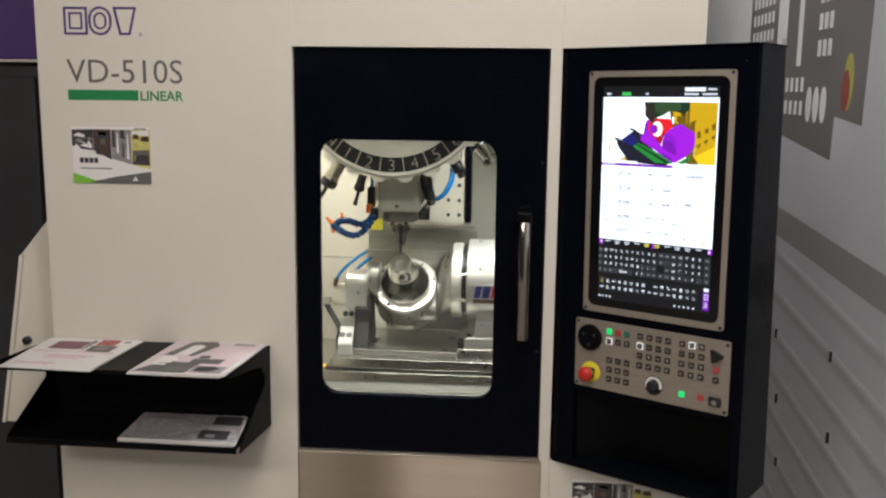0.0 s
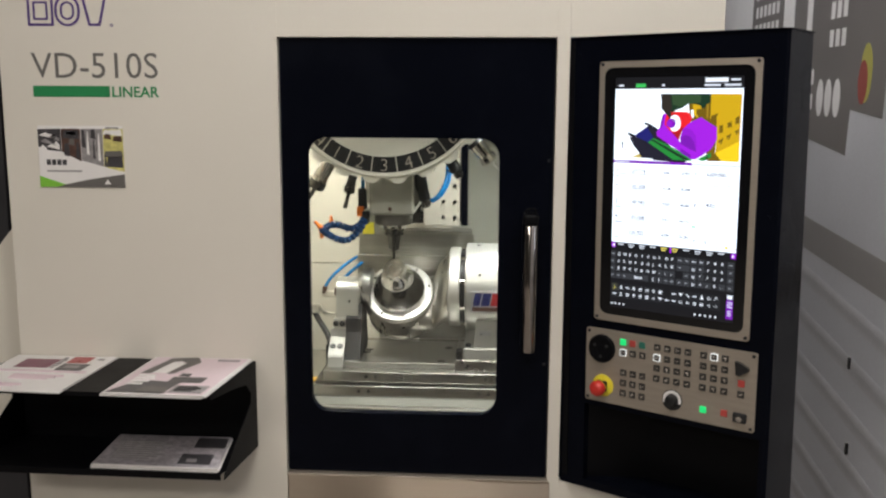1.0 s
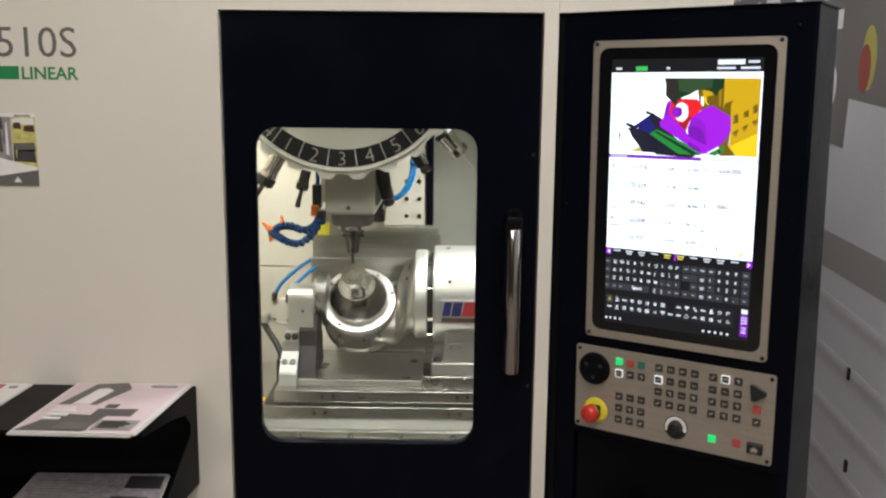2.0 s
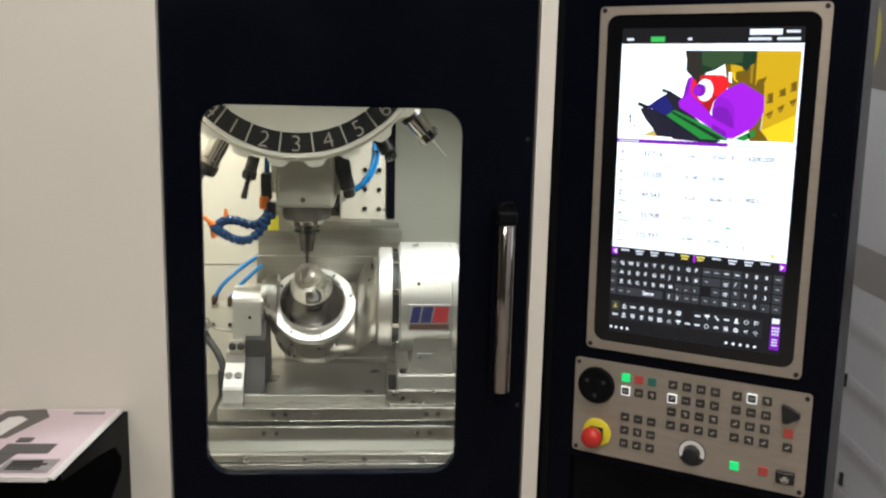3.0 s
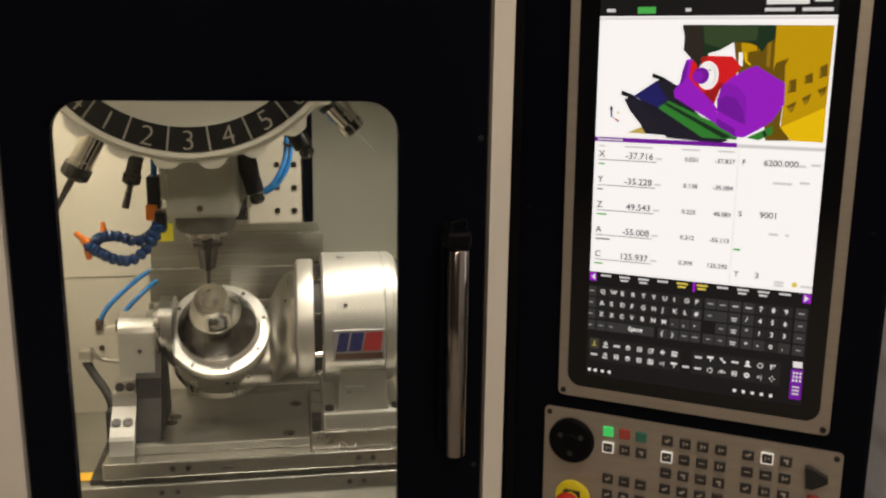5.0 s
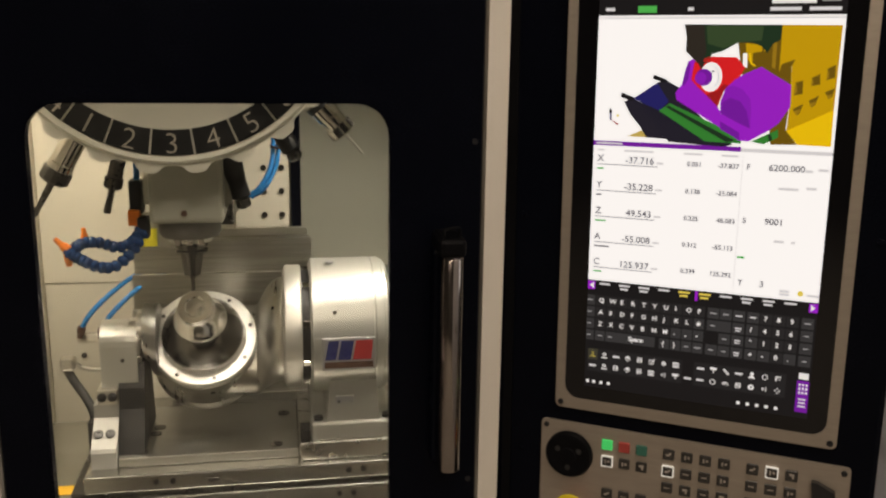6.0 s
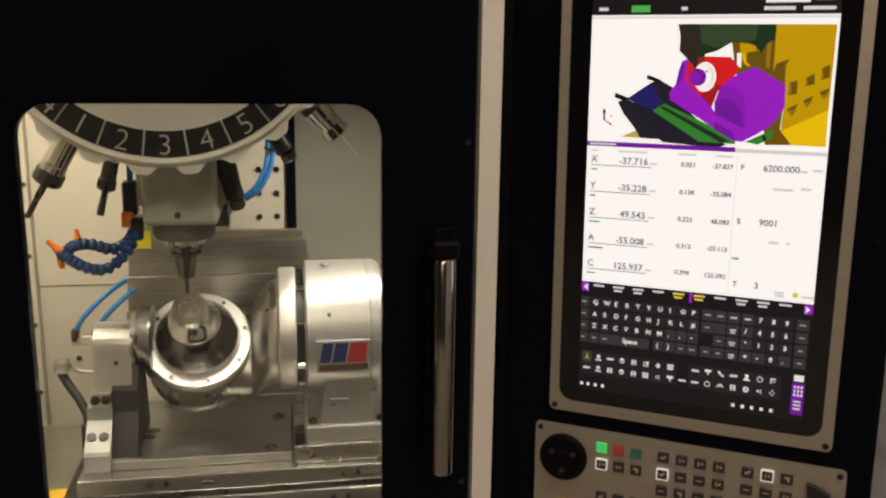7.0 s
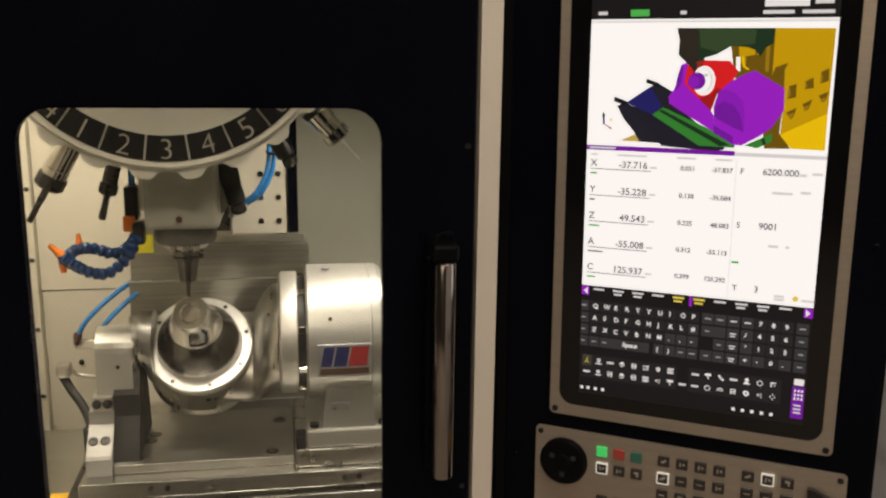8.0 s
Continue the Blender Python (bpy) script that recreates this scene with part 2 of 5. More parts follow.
def lathe(profile, m=None, seg=40, bm=None):
    """A turned body about local z: (radius, height) pairs from one end to the other."""
    out = bm or bmesh.new()
    m = m or Matrix.Identity(4)
    rings = []
    for r, h in profile:
        if r < 1e-6:
            rings.append([out.verts.new(m @ Vector((0, 0, h)))])
        else:
            rings.append([out.verts.new(m @ Vector((r * math.cos(2 * math.pi * i / seg), r * math.sin(2 * math.pi * i / seg), h))) for i in range(seg)])
    for a, b in zip(rings, rings[1:]):
        for i in range(seg):
            j = (i + 1) % seg
            if len(a) == 1:
                out.faces.new((a[0], b[i], b[j]))
            elif len(b) == 1:
                out.faces.new((a[i], a[j], b[0]))
            else:
                out.faces.new((a[i], a[j], b[j], b[i]))
    for ring in (rings[0], rings[-1]):
        if len(ring) > 2:
            out.faces.new(ring)
    return out


def drum(r, h0, h1, m=None, seg=32, edge=0.001, bm=None):
    return lathe([(r - edge, h0), (r, h0 + edge), (r, h1 - edge), (r - edge, h1)], m, seg, bm)


def prism(points, a0, a1, axis="y", m=None, bm=None):
    """A flat outline pushed from a0 to a1 along an axis; the points are the other two coordinates in order."""
    out = bm or bmesh.new()
    m = m or Matrix.Identity(4)

    def put(p, a):
        q = {"x": (a, p[0], p[1]), "y": (p[0], a, p[1]), "z": (p[0], p[1], a)}[axis]
        return out.verts.new(m @ Vector(q))

    lo, hi = [put(p, a0) for p in points], [put(p, a1) for p in points]
    out.faces.new(lo)
    out.faces.new(hi[::-1])
    for i in range(len(points)):
        j = (i + 1) % len(points)
        out.faces.new((lo[i], lo[j], hi[j], hi[i]))
    return out


def rounded(x0, z0, x1, z1, r, n=6):
    pts = []
    for cx, cz, a in ((x1 - r, z1 - r, 0), (x0 + r, z1 - r, 90), (x0 + r, z0 + r, 180), (x1 - r, z0 + r, 270)):
        for i in range(n + 1):
            t = radians(a + 90 * i / n)
            pts.append((cx + r * math.cos(t), cz + r * math.sin(t)))
    return pts


def ring_plate(outer, inner, y0, y1, bm=None):
    """A plate in the xz plane with an opening; both outlines have as many points."""
    out = bm or bmesh.new()
    loops = [[out.verts.new((p[0], y, p[1])) for p in pts] for y in (y0, y1) for pts in (outer, inner)]
    of, nf, ob_, nb = loops
    n = len(outer)
    for i in range(n):
        j = (i + 1) % n
        out.faces.new((of[i], of[j], nf[j], nf[i]))
        out.faces.new((ob_[i], nb[i], nb[j], ob_[j]))
        out.faces.new((of[i], ob_[i], ob_[j], of[j]))
        out.faces.new((nf[i], nf[j], nb[j], nb[i]))
    return out


def smooth_path(points, n=8):
    """Catmull-Rom through the points."""
    ps = [Vector(p) for p in points]
    ps = [2 * ps[0] - ps[1]] + ps + [2 * ps[-1] - ps[-2]]
    res = []
    for a, b, c, d in zip(ps, ps[1:], ps[2:], ps[3:]):
        for i in range(n):
            t = i / n
            res.append(0.5 * (2 * b + (c - a) * t + (2 * a - 5 * b + 4 * c - d) * t * t + (3 * b - a - 3 * c + d) * t ** 3))
    return res + [ps[-2]]


def tube(points, r, seg=10, bm=None, n=8):
    out = bm or bmesh.new()
    path = smooth_path(points, n) if n else [Vector(p) for p in points]
    rings, up = [], Vector((0.3, 1, 0.2)).normalized()
    for i, p in enumerate(path):
        d = (path[min(i + 1, len(path) - 1)] - path[max(i - 1, 0)]).normalized()
        x = d.cross(up).normalized()
        y = d.cross(x)
        rings.append([out.verts.new(p + r * (x * math.cos(2 * math.pi * k / seg) + y * math.sin(2 * math.pi * k / seg))) for k in range(seg)])
    for a, b in zip(rings, rings[1:]):
        for k in range(seg):
            j = (k + 1) % seg
            out.faces.new((a[k], a[j], b[j], b[k]))
    out.faces.new(rings[0])
    out.faces.new(rings[-1])
    return out


def lettering(name, words, size, m, material, parent, depth=0.0004, align="LEFT", label="", width=None, bold=0.0):
    """Words in the built-in font as a mesh; m puts its left baseline in the world with local y up the letters."""
    cu = bpy.data.curves.new(name, "FONT")
    cu.body, cu.size, cu.align_x, cu.extrude, cu.offset = words, size, align, depth, bold
    cu.resolution_u = 3
    tmp = bpy.data.objects.new(name, cu)
    me = bpy.data.meshes.new_from_object(tmp)
    bpy.data.objects.remove(tmp)
    me.materials.clear()
    me.materials.append(material)
    if width:
        xs = [v.co.x for v in me.vertices]
        k = width / (max(xs) - min(xs))
        for v in me.vertices:
            v.co.x *= k
    return part(name, me, material, parent, label, m)


def facing(y_axis_pose, x, z, y=0.0, turn=0):
    """A pose for lettering on a plane that faces local -y."""
    return y_axis_pose @ pose(x, y, z, 90, 0, 0) @ pose(0, 0, 0, 0, 0, turn)


ID = Matrix.Identity(4)


def screw_head(name, x, z, y, r, material, parent, m=ID, h=0.004):
    bm = lathe([(r, 0), (r, h - r * 0.25), (r * 0.75, h), (r * 0.45, h), (r * 0.45, h * 0.4), (0, h * 0.4)], pose(x, y, z, 90, 0, 0), 14)
    return part(name, bm, material, parent, "", m, True)


# ---- the hall ----
def structure(name, bm, material, label):
    return tagged(part(name, bm, material, None, label), kind="structure")


structure("floor", box((-6, -7, -0.10), (5, 3.2, 0)), CARPET, "grey short-pile exhibition hall carpet")
structure("ceiling", box((-6, -7, 3.6), (5, 3.2, 3.7)), HALLW, "grey painted hall ceiling")
structure("wall_west", box((-6.1, -7, 0), (-6, 3.2, 3.6)), HALLW, "plain grey hall wall")
structure("wall_south", box((-6, -7.1, 0), (5, -7, 3.6)), HALLW, "plain grey hall wall behind the aisle")
structure("wall_north", box((-6, 3.2, 0), (5, 3.3, 3.6)), HALLW, "plain grey hall wall")

# ---- the stand wall with its printed mural of a control panel ----
mural = structure("wall_east", box((1.33, -7, 0), (1.42, 3.2, 3.6)), MURAL, "stand wall with a silver-grey mural of machine controls")


def printed(name, pts, material, layer, label=""):
    """A printed field on the mural: (y, z) outline."""
    return part(name, prism(pts, 1.33 - 0.0008 * layer, 1.3305, "x"), material, mural, label)


def rect(y0, z0, y1, z1):
    return [(y0, z0), (y1, z0), (y1, z1), (y0, z1)]


printed("pale_field", rect(1.42, 1.75, 3.19, 3.3), MURALLT, 1)
printed("dark_panel", [(1.36, 2.9), (1.36, 1.58), (0.752, 1.522), (0.74, 1.665), (0.486, 1.643), (0.42, 2.9)], MURALDK, 1, "dark grey printed control panel")
printed("dark_panel", rect(1.50, 1.93, 1.95, 2.9), MURALDK, 2)
printed("white_bar", rect(1.155, 1.84, 1.21, 2.9), MURALLT, 2)
printed("white_bar", rect(1.37, 1.95, 1.45, 2.9), MURALLT, 2)
printed("grey_band", [(3.19, 1.400), (3.19, 1.275), (-2.0, 1.03), (-2.0, 1.12)], MURALBAND, 1, "mid-grey printed band")
for k in range(3):
    for row in range(5):
        y, z = 0.82 + 0.055 * k, 1.865 + 0.090 * row
        printed("key_print", rect(y, z, y + 0.035, z + 0.055), MURALLT, 2)
for k in range(6):
    for row in range(6):
        y, z = 1.56 + 0.06 * k, 1.955 + 0.072 * row
        printed("key_print", rect(y, z, y + 0.036, z + 0.045), MURALLT, 3)
for k in range(4):
    for row in range(2):
        y, z = 1.10 + 0.065 * k, 1.66 + 0.085 * row
        printed("key_print", rect(y, z, y + 0.035, z + 0.052), MURALLT, 2)
for k in range(3):
    cy = 0.865 + 0.08 * k
    printed("dial_print", [(cy + 0.033 * math.cos(a * math.pi / 12), 1.70 + 0.062 * math.sin(a * math.pi / 12)) for a in range(24)], MURALLT, 2)
printed("stop_ring_print", [(0.63 + 0.045 * math.cos(a * math.pi / 14), 1.775 + 0.088 * math.sin(a * math.pi / 14)) for a in range(28)], mat("mural_yellow_print", (0.42, 0.40, 0.10), 0.5), 2, "yellow printed stop-button ring")
printed("stop_button_print", [(0.650 + 0.036 * math.cos(a * math.pi / 14), 1.748 + 0.066 * math.sin(a * math.pi / 14)) for a in range(28)], mat("mural_red_print", (0.30, 0.07, 0.06), 0.5), 3, "red printed stop button")
for k in range(9):
    z = 1.06 - 0.155 * k
    for k, m_ in enumerate(SOFTLINE):
        f = 0.030 - 0.007 * k
        printed("groove_print", [(2.6, z + 0.172 + f), (2.6, z + 0.172 - f), (-1.2, z - 0.188 - f), (-1.2, z - 0.188 + f)], m_, 1 + 0.4 * k)
for y, z in ((0.573, 0.898), (0.54, 0.635), (1.202, 0.811), (1.137, 0.567), (0.61, 0.37), (1.08, 0.33)):
    part("slot", box((1.322, y - 0.006, z - 0.018), (1.3305, y + 0.006, z + 0.018), 0.002), PLASTIC, mural)

# ---- the neighbouring machine ----
nb = thing("machine_cabinet", (-1.6, 0.6, 0), "black machine cabinet with purple top beside the beige machine", "machine")
DARKSHEET = mat("dark_grey_sheet_paint", (0.034, 0.033, 0.038), 0.4, vary=0.25, scale=3, bump=0.08, bump_scale=300)
part("body", box((-2.6, 0.25, 0), (-1.03, 1.4, 1.80), 0.012), DARKSHEET, nb)
part("top_fascia", box((-2.6, 0.22, 1.806), (-1.03, 1.4, 2.5), 0.008), PURPLE, nb, "purple fascia")
part("trim_strip", box((-2.6, 0.216, 1.800), (-1.03, 0.26, 1.807), 0.001), PAINT, nb, "thin pale trim strip")
part("door_panel", box((-2.55, 0.235, 0.2), (-1.12, 0.262, 1.76), 0.006), DARKSHEET, nb)
guard = thing("side_guard", (-1.08, 0.06, 0), "beige sheet-metal side guard with a black knob", "guard")
part("sheet", prism([(-0.975, 1.40), (-1.09, 1.262), (-1.175, 0.765), (-0.975, 0.765)], 0.050, 0.062), PAINT, guard)
part("fold", prism([(-1.09, 1.262), (-1.175, 0.765), (-1.166, 0.765), (-1.081, 1.262)], 0.0385, 0.0495), PAINT, guard)
part("knob", lathe([(0.012, 0), (0.012, 0.012), (0.008, 0.016), (0, 0.016)], pose(-1.087, 0.050, 1.012, 90, 0, 0), 18), PLASTIC, guard, "black knob", None, True)

# ---- the machining centre: housing and door ----
DX0, DX1, DZ0, DZ1 = -0.291, 0.379, 0.738, 1.841
machine = thing("machining_centre", (0, 0.7, 0), "beige five-axis machining centre with dark glazed door", "machine")
part("front_panel", box((-0.982, 0, 0.02), (DX0, 0.06, 2.35), 0.0008), PAINT, machine, "wide beige painted front panel")
part("front_panel", box((DX0, 0, DZ1), (DX1, 0.06, 2.35), 0.0006), PAINT, machine)
part("door_post", box((DX1, 0, 0.02), (0.409, 0.06, 2.35), 0.0008), PAINT, machine, "narrow beige door post")
part("front_panel", box((0.450, 0, 0.736), (0.764, 0.06, DZ1), 0.0008), PAINT, machine)
part("front_panel", box((0.4095, 0, DZ1 + 0.0005), (0.764, 0.06, 2.35), 0.0006), PAINT, machine)
part("corner_post", box((0.4095, 0.024, 0.736), (0.4495, 0.06, DZ1), 0.001), NAVY, machine)
part("front_panel", box((0.4092, 0, 0.02), (0.764, 0.06, 0.7357), 0.0006), PAINT, machine)
part("kick_plate", box((DX0 + 0.001, -0.002, 0.03), (DX1 + 0.008, 0.05, DZ0 - 0.004), 0.003), STEEL, machine, "brushed stainless kick plate")
part("kick_lip", box((DX0 + 0.001, -0.006, DZ0 - 0.003), (DX1 + 0.004, 0.05, DZ0), 0.001), BEZEL, machine)
part("roof", box((-0.982, 0.06, 2.30), (0.764, 1.6, 2.35)), PAINT, machine)
part("side_panel", box((-0.982, 0.06, 0.02), (-0.95, 1.6, 2.30)), PAINT, machine)
part("side_panel", box((0.732, 0.06, 0.02), (0.764, 1.6, 2.30)), PAINT, machine)
part("plinth", box((-0.96, 0.05, 0), (0.74, 1.58, 0.03)), BLACK, machine)

door = part("door", ring_plate(rounded(DX0 + 0.004, DZ0 + 0.003, DX1 - 0.004, DZ1 - 0.004, 0.004),
                               rounded(-0.2265, 0.898, 0.2485, 1.604, 0.048), 0.012, 0.042), NAVY, machine, "glossy navy-black sliding door")
part("window_gasket", ring_plate(rounded(-0.2267, 0.8978, 0.2487, 1.6042, 0.048), rounded(-0.2245, 0.9005, 0.2465, 1.6015, 0.046), 0.0135, 0.03), NAVY, door)
pane = part("window_pane", prism(rounded(-0.2262, 0.8985, 0.2482, 1.6035, 0.047), 0.026, 0.031), GLASS, door, "clear window pane")
pane.visible_shadow = False
part("door_reveal", box((DX0 + 0.0005, 0.020, DZ0 + 0.004), (DX0 + 0.0035, 0.058, DZ1 - 0.003)), RUBBER, machine)
part("door_reveal", box((DX1 - 0.0035, 0.020, DZ0 + 0.004), (DX1 - 0.0005, 0.058, DZ1 - 0.003)), RUBBER, machine)
part("door_reveal", box((DX0 + 0.004, 0.020, DZ1 - 0.0035), (DX1 - 0.004, 0.058, DZ1 - 0.0005)), RUBBER, machine)
# handle: a polished tube on a black back rail
HX = 0.3235
rail = part("handle_rail", box((HX - 0.020, -0.022, 1.085), (HX + 0.020, 0.0125, 1.405), 0.006), NAVY, door, "black handle rail")
part("handle_tube", lathe([(0.0142, 1.090), (0.0155, 1.092), (0.0155, 1.399), (0.0142, 1.401)], pose(HX, -0.052, 0), 36), HANDLEM, door, "polished chrome handle tube", None, True)
for z in (1.13, 1.36):
    part("handle_stud", drum(0.008, 0, 0.030, pose(HX, -0.018, z, 90, 0, 0), 16), CHROME, door)
part("handle_cap", box((HX - 0.018, -0.066, 1.4015), (HX + 0.018, 0.0125, 1.428), 0.006), BLACK, door, "black handle cap")
part("latch_hook", tube([(HX - 0.010, -0.052, 1.427), (HX - 0.010, -0.052, 1.438), (HX + 0.010, -0.050, 1.440), (HX + 0.010, -0.050, 1.427)], 0.0025, 8, None, 5), BLACK, door)
for z in (1.04, 1.55):
    part("door_screw", lathe([(0.004, 0), (0.004, 0.002), (0, 0.002)], pose(0.366, 0.012, z, 90, 0, 0), 12), PLASTIC, door)

# names on the front
sign = thing("maker_logo", (-0.8, 0, 1.86), "purple outlined block logo on the beige front panel", "logo")
part("logo_block", ring_plate(rounded(-0.903, 1.866, -0.838, 1.938, 0.003, 3), rounded(-0.897, 1.872, -0.844, 1.932, 0.002, 3), -0.0012, 0.0005), PURPLE, sign)
part("logo_block", ring_plate(rounded(-0.889, 1.880, -0.852, 1.924, 0.003, 3), rounded(-0.884, 1.885, -0.857, 1.919, 0.002, 3), -0.0012, 0.0005), PURPLE, sign)
part("logo_ring", ring_plate(rounded(-0.835, 1.865, -0.772, 1.939, 0.0314, 8), rounded(-0.829, 1.871, -0.778, 1.933, 0.0254, 8), -0.0012, 0.0005), PURPLE, sign)
part("logo_ring", ring_plate(rounded(-0.821, 1.880, -0.786, 1.924, 0.0174, 8), rounded(-0.816, 1.885, -0.791, 1.919, 0.0124, 8), -0.0012, 0.0005), PURPLE, sign)
part("logo_wedge", ring_plate([(-0.768, 1.938), (-0.752, 1.866), (-0.722, 1.866), (-0.704, 1.938)], [(-0.760, 1.932), (-0.747, 1.872), (-0.727, 1.872), (-0.712, 1.932)], -0.0012, 0.0005), PURPLE, sign)
part("logo_mark", ring_plate(rounded(-0.699, 1.864, -0.691, 1.872, 0.0039, 3), rounded(-0.6975, 1.8655, -0.6925, 1.8705, 0.0024, 3), -0.001, 0.0005), PURPLE, sign)
model_name = thing("model_lettering", (-0.74, 0, 1.70), "grey model lettering over a green bar on beige paint", "lettering")
lettering("model_letters", "VD-510S", 0.088, facing(ID, -0.902, 1.742, -0.0004), GREYP, model_name, width=0.316, bold=-0.0002)
part("green_bar", box((-0.901, -0.001, 1.696), (-0.708, 0.0005, 1.723)), GREENP, model_name, "green bar")
lettering("linear_letters", "LINEAR", 0.036, facing(ID, -0.704, 1.6965, -0.0004), GREENP, model_name, width=0.117, bold=0.0006)


def vero_card(x0, z0, w=0.216, h=0.152):
    c = thing("advert_card", (x0 + w / 2, 0, z0), "glossy printed advert card stuck on beige panel", "card", "advert cards")
    part("sheet", box((x0, -0.0012, z0), (x0 + w, -0.0002, z0 + h)), PAPER, c)

    def pr(name, pts, m_, k=1):
        part(name, prism([(x0 + a * w, z0 + b * h) for a, b in pts], -0.0012 - 0.0005 * k, -0.0011), m_, c)

    pr("photo", [(0.0, 0.62), (0.0, 0.94), (0.27, 0.95), (0.27, 0.58)], DARKP)
    pr("photo", [(0.275, 0.58), (0.275, 0.95), (0.50, 0.95), (0.50, 0.42)], BROWNP)
    pr("photo", [(0.505, 0.44), (0.505, 0.95), (0.76, 0.95), (0.76, 0.34)], MIDP)
    pr("photo", [(0.765, 0.34), (0.765, 0.95), (1.0, 0.95), (1.0, 0.24)], GOLDP)
    for a0, b0, w_, m_ in ((0.01, 0.84, 0.20, PAPER), (0.03, 0.74, 0.13, MIDP), (0.10, 0.66, 0.15, PAPER), (0.13, 0.80, 0.12, MIDP), (0.02, 0.64, 0.08, PAPER), (0.19, 0.70, 0.06, PAPER)):
        pr("photo_detail", [(a0, b0), (a0 + w_, b0 - 0.05), (a0 + w_, b0 - 0.01), (a0 + w_ * 0.4, b0 + 0.05)], m_, 2)
    for a0, b0, a1, b1, m_ in ((0.29, 0.80, 0.49, 0.93, DARKP), (0.33, 0.86, 0.45, 0.91, MIDP), (0.36, 0.70, 0.43, 0.80, GREYP), (0.30, 0.52, 0.37, 0.72, DARKP), (0.44, 0.48, 0.49, 0.74, DARKP),
                               (0.51, 0.66, 0.56, 0.94, DARKP), (0.57, 0.55, 0.60, 0.90, PAPER), (0.62, 0.80, 0.68, 0.95, DARKP), (0.64, 0.48, 0.67, 0.78, DARKP), (0.70, 0.44, 0.73, 0.88, PAPER), (0.68, 0.60, 0.695, 0.84, GREYP),
                               (0.77, 0.86, 0.99, 0.94, PAPER), (0.78, 0.80, 0.86, 0.88, BROWNP), (0.88, 0.76, 0.99, 0.84, BROWNP), (0.77, 0.50, 0.99, 0.60, GREYP), (0.80, 0.34, 0.99, 0.51, DARKP), (0.77, 0.35, 0.80, 0.55, DARKP)):
        pr("photo_detail", [(a0, b0), (a1, b0 - 0.02), (a1 - 0.01, b1), (a0 + 0.01, b1 - 0.01)], m_, 2)
    pr("white_wedge", [(0.0, 0.66), (0.0, 0.02), (0.25, 0.02), (1.0, 0.22), (1.0, 0.26), (0.5, 0.40)], PAPER, 3)
    pr("grey_wedge", [(0.16, 0.0), (1.0, 0.0), (1.0, 0.22), (0.55, 0.12)], GREYP, 4)
    pr("lime_wedge", [(0.0, 0.0), (0.20, 0.0), (0.30, 0.04), (0.0, 0.18)], LIMEP, 5)
    for i in range(4):
        pr("name_bar", [(0.09 + 0.062 * i, 0.36), (0.14 + 0.062 * i, 0.36), (0.14 + 0.062 * i, 0.45), (0.09 + 0.062 * i, 0.45)], DARKP, 4)
    pr("text_bar", [(0.09, 0.25), (0.50, 0.25), (0.50, 0.275), (0.09, 0.275)], MIDP, 4)
    pr("text_bar", [(0.76, 0.05), (0.84, 0.05), (0.80, 0.13)], PAPER, 5)
    pr("text_bar", [(0.80, 0.955), (0.95, 0.955), (0.95, 0.98), (0.80, 0.98)], MIDP, 1)


vero_card(-0.897, 1.474)
vero_card(0.474, 0.535)

# ---- brochure shelf ----
shelf = thing("brochure_shelf", (-0.69, 0, 0.81), "black bent sheet-metal brochure shelf on the beige panel", "shelf")
part("top_plate", prism([(-0.985, 0), (-0.366, 0), (-0.396, -0.272), (-0.985, -0.262)], 1.030, 1.034, "z"), BLACK, shelf)
part("top_lip", prism([(-0.396, -0.272), (-0.985, -0.262), (-0.985, -0.265), (-0.396, -0.275)], 1.024, 1.0342, "z"), BLACK, shelf)
part("bottom_plate", prism([(-0.985, 0), (-0.366, 0), (-0.398, -0.215), (-1.012, -0.205)], 0.818, 0.822, "z"), BLACK, shelf)
part("bottom_lip", prism([(-0.398, -0.215), (-1.012, -0.205), (-1.012, -0.208), (-0.398, -0.218)], 0.806, 0.8222, "z"), BLACK, shelf)
part("back_plate", box((-0.981, -0.0035, 0.806), (-0.366, -0.0005, 1.0295)), BLACK, shelf)
SIDE = [(-0.001, 1.034), (-0.272, 1.034), (-0.272, 1.022), (-0.140, 1.006), (-0.066, 0.992), (-0.038, 0.962), (-0.042, 0.935), (-0.205, 0.828), (-0.215, 0.806), (-0.001, 0.806)]
part("side_panel", prism(SIDE, -0.0015, 0.0015, "x", pose(-0.3665, 0, 0, 0, 0, -6.5)), BLACK, shelf)
part("side_panel", prism(SIDE, -0.0015, 0.0015, "x", pose(-0.9835, 0, 0, 0, 0, -9)), BLACK, shelf)


def brochure(name, quad, z, label, prints, pages=3):
    """A brochure as a fan of sheets; quad: front-left, front-right, back-right, back-left in x, y."""
    c = thing(name, (quad[0][0], quad[0][1], z), label, "brochure", "brochures on the shelf")
    rng = random.Random(len(label))
    for k in range(pages):
        d = 0.0 if k == pages - 1 else rng.uniform(-0.005, 0.005)
        part("sheet", prism([(x + d, y + d * 0.6) for x, y in quad], z + 0.0014 * k, z + 0.0014 * k + 0.0011, "z"), PAPER, c)
    top = z + 0.0014 * pages
    q = [Vector(p) for p in quad]

    def at(a, b):
        return tuple((q[0] * (1 - a) + q[1] * a) * (1 - b) + (q[3] * (1 - a) + q[2] * a) * b)

    for k, (nm, pts, m_) in enumerate(prints):
        part(nm, prism([at(*p) for p in pts], top - 0.0006, top + 0.00025 * (k + 1), "z"), m_, c)
    return c


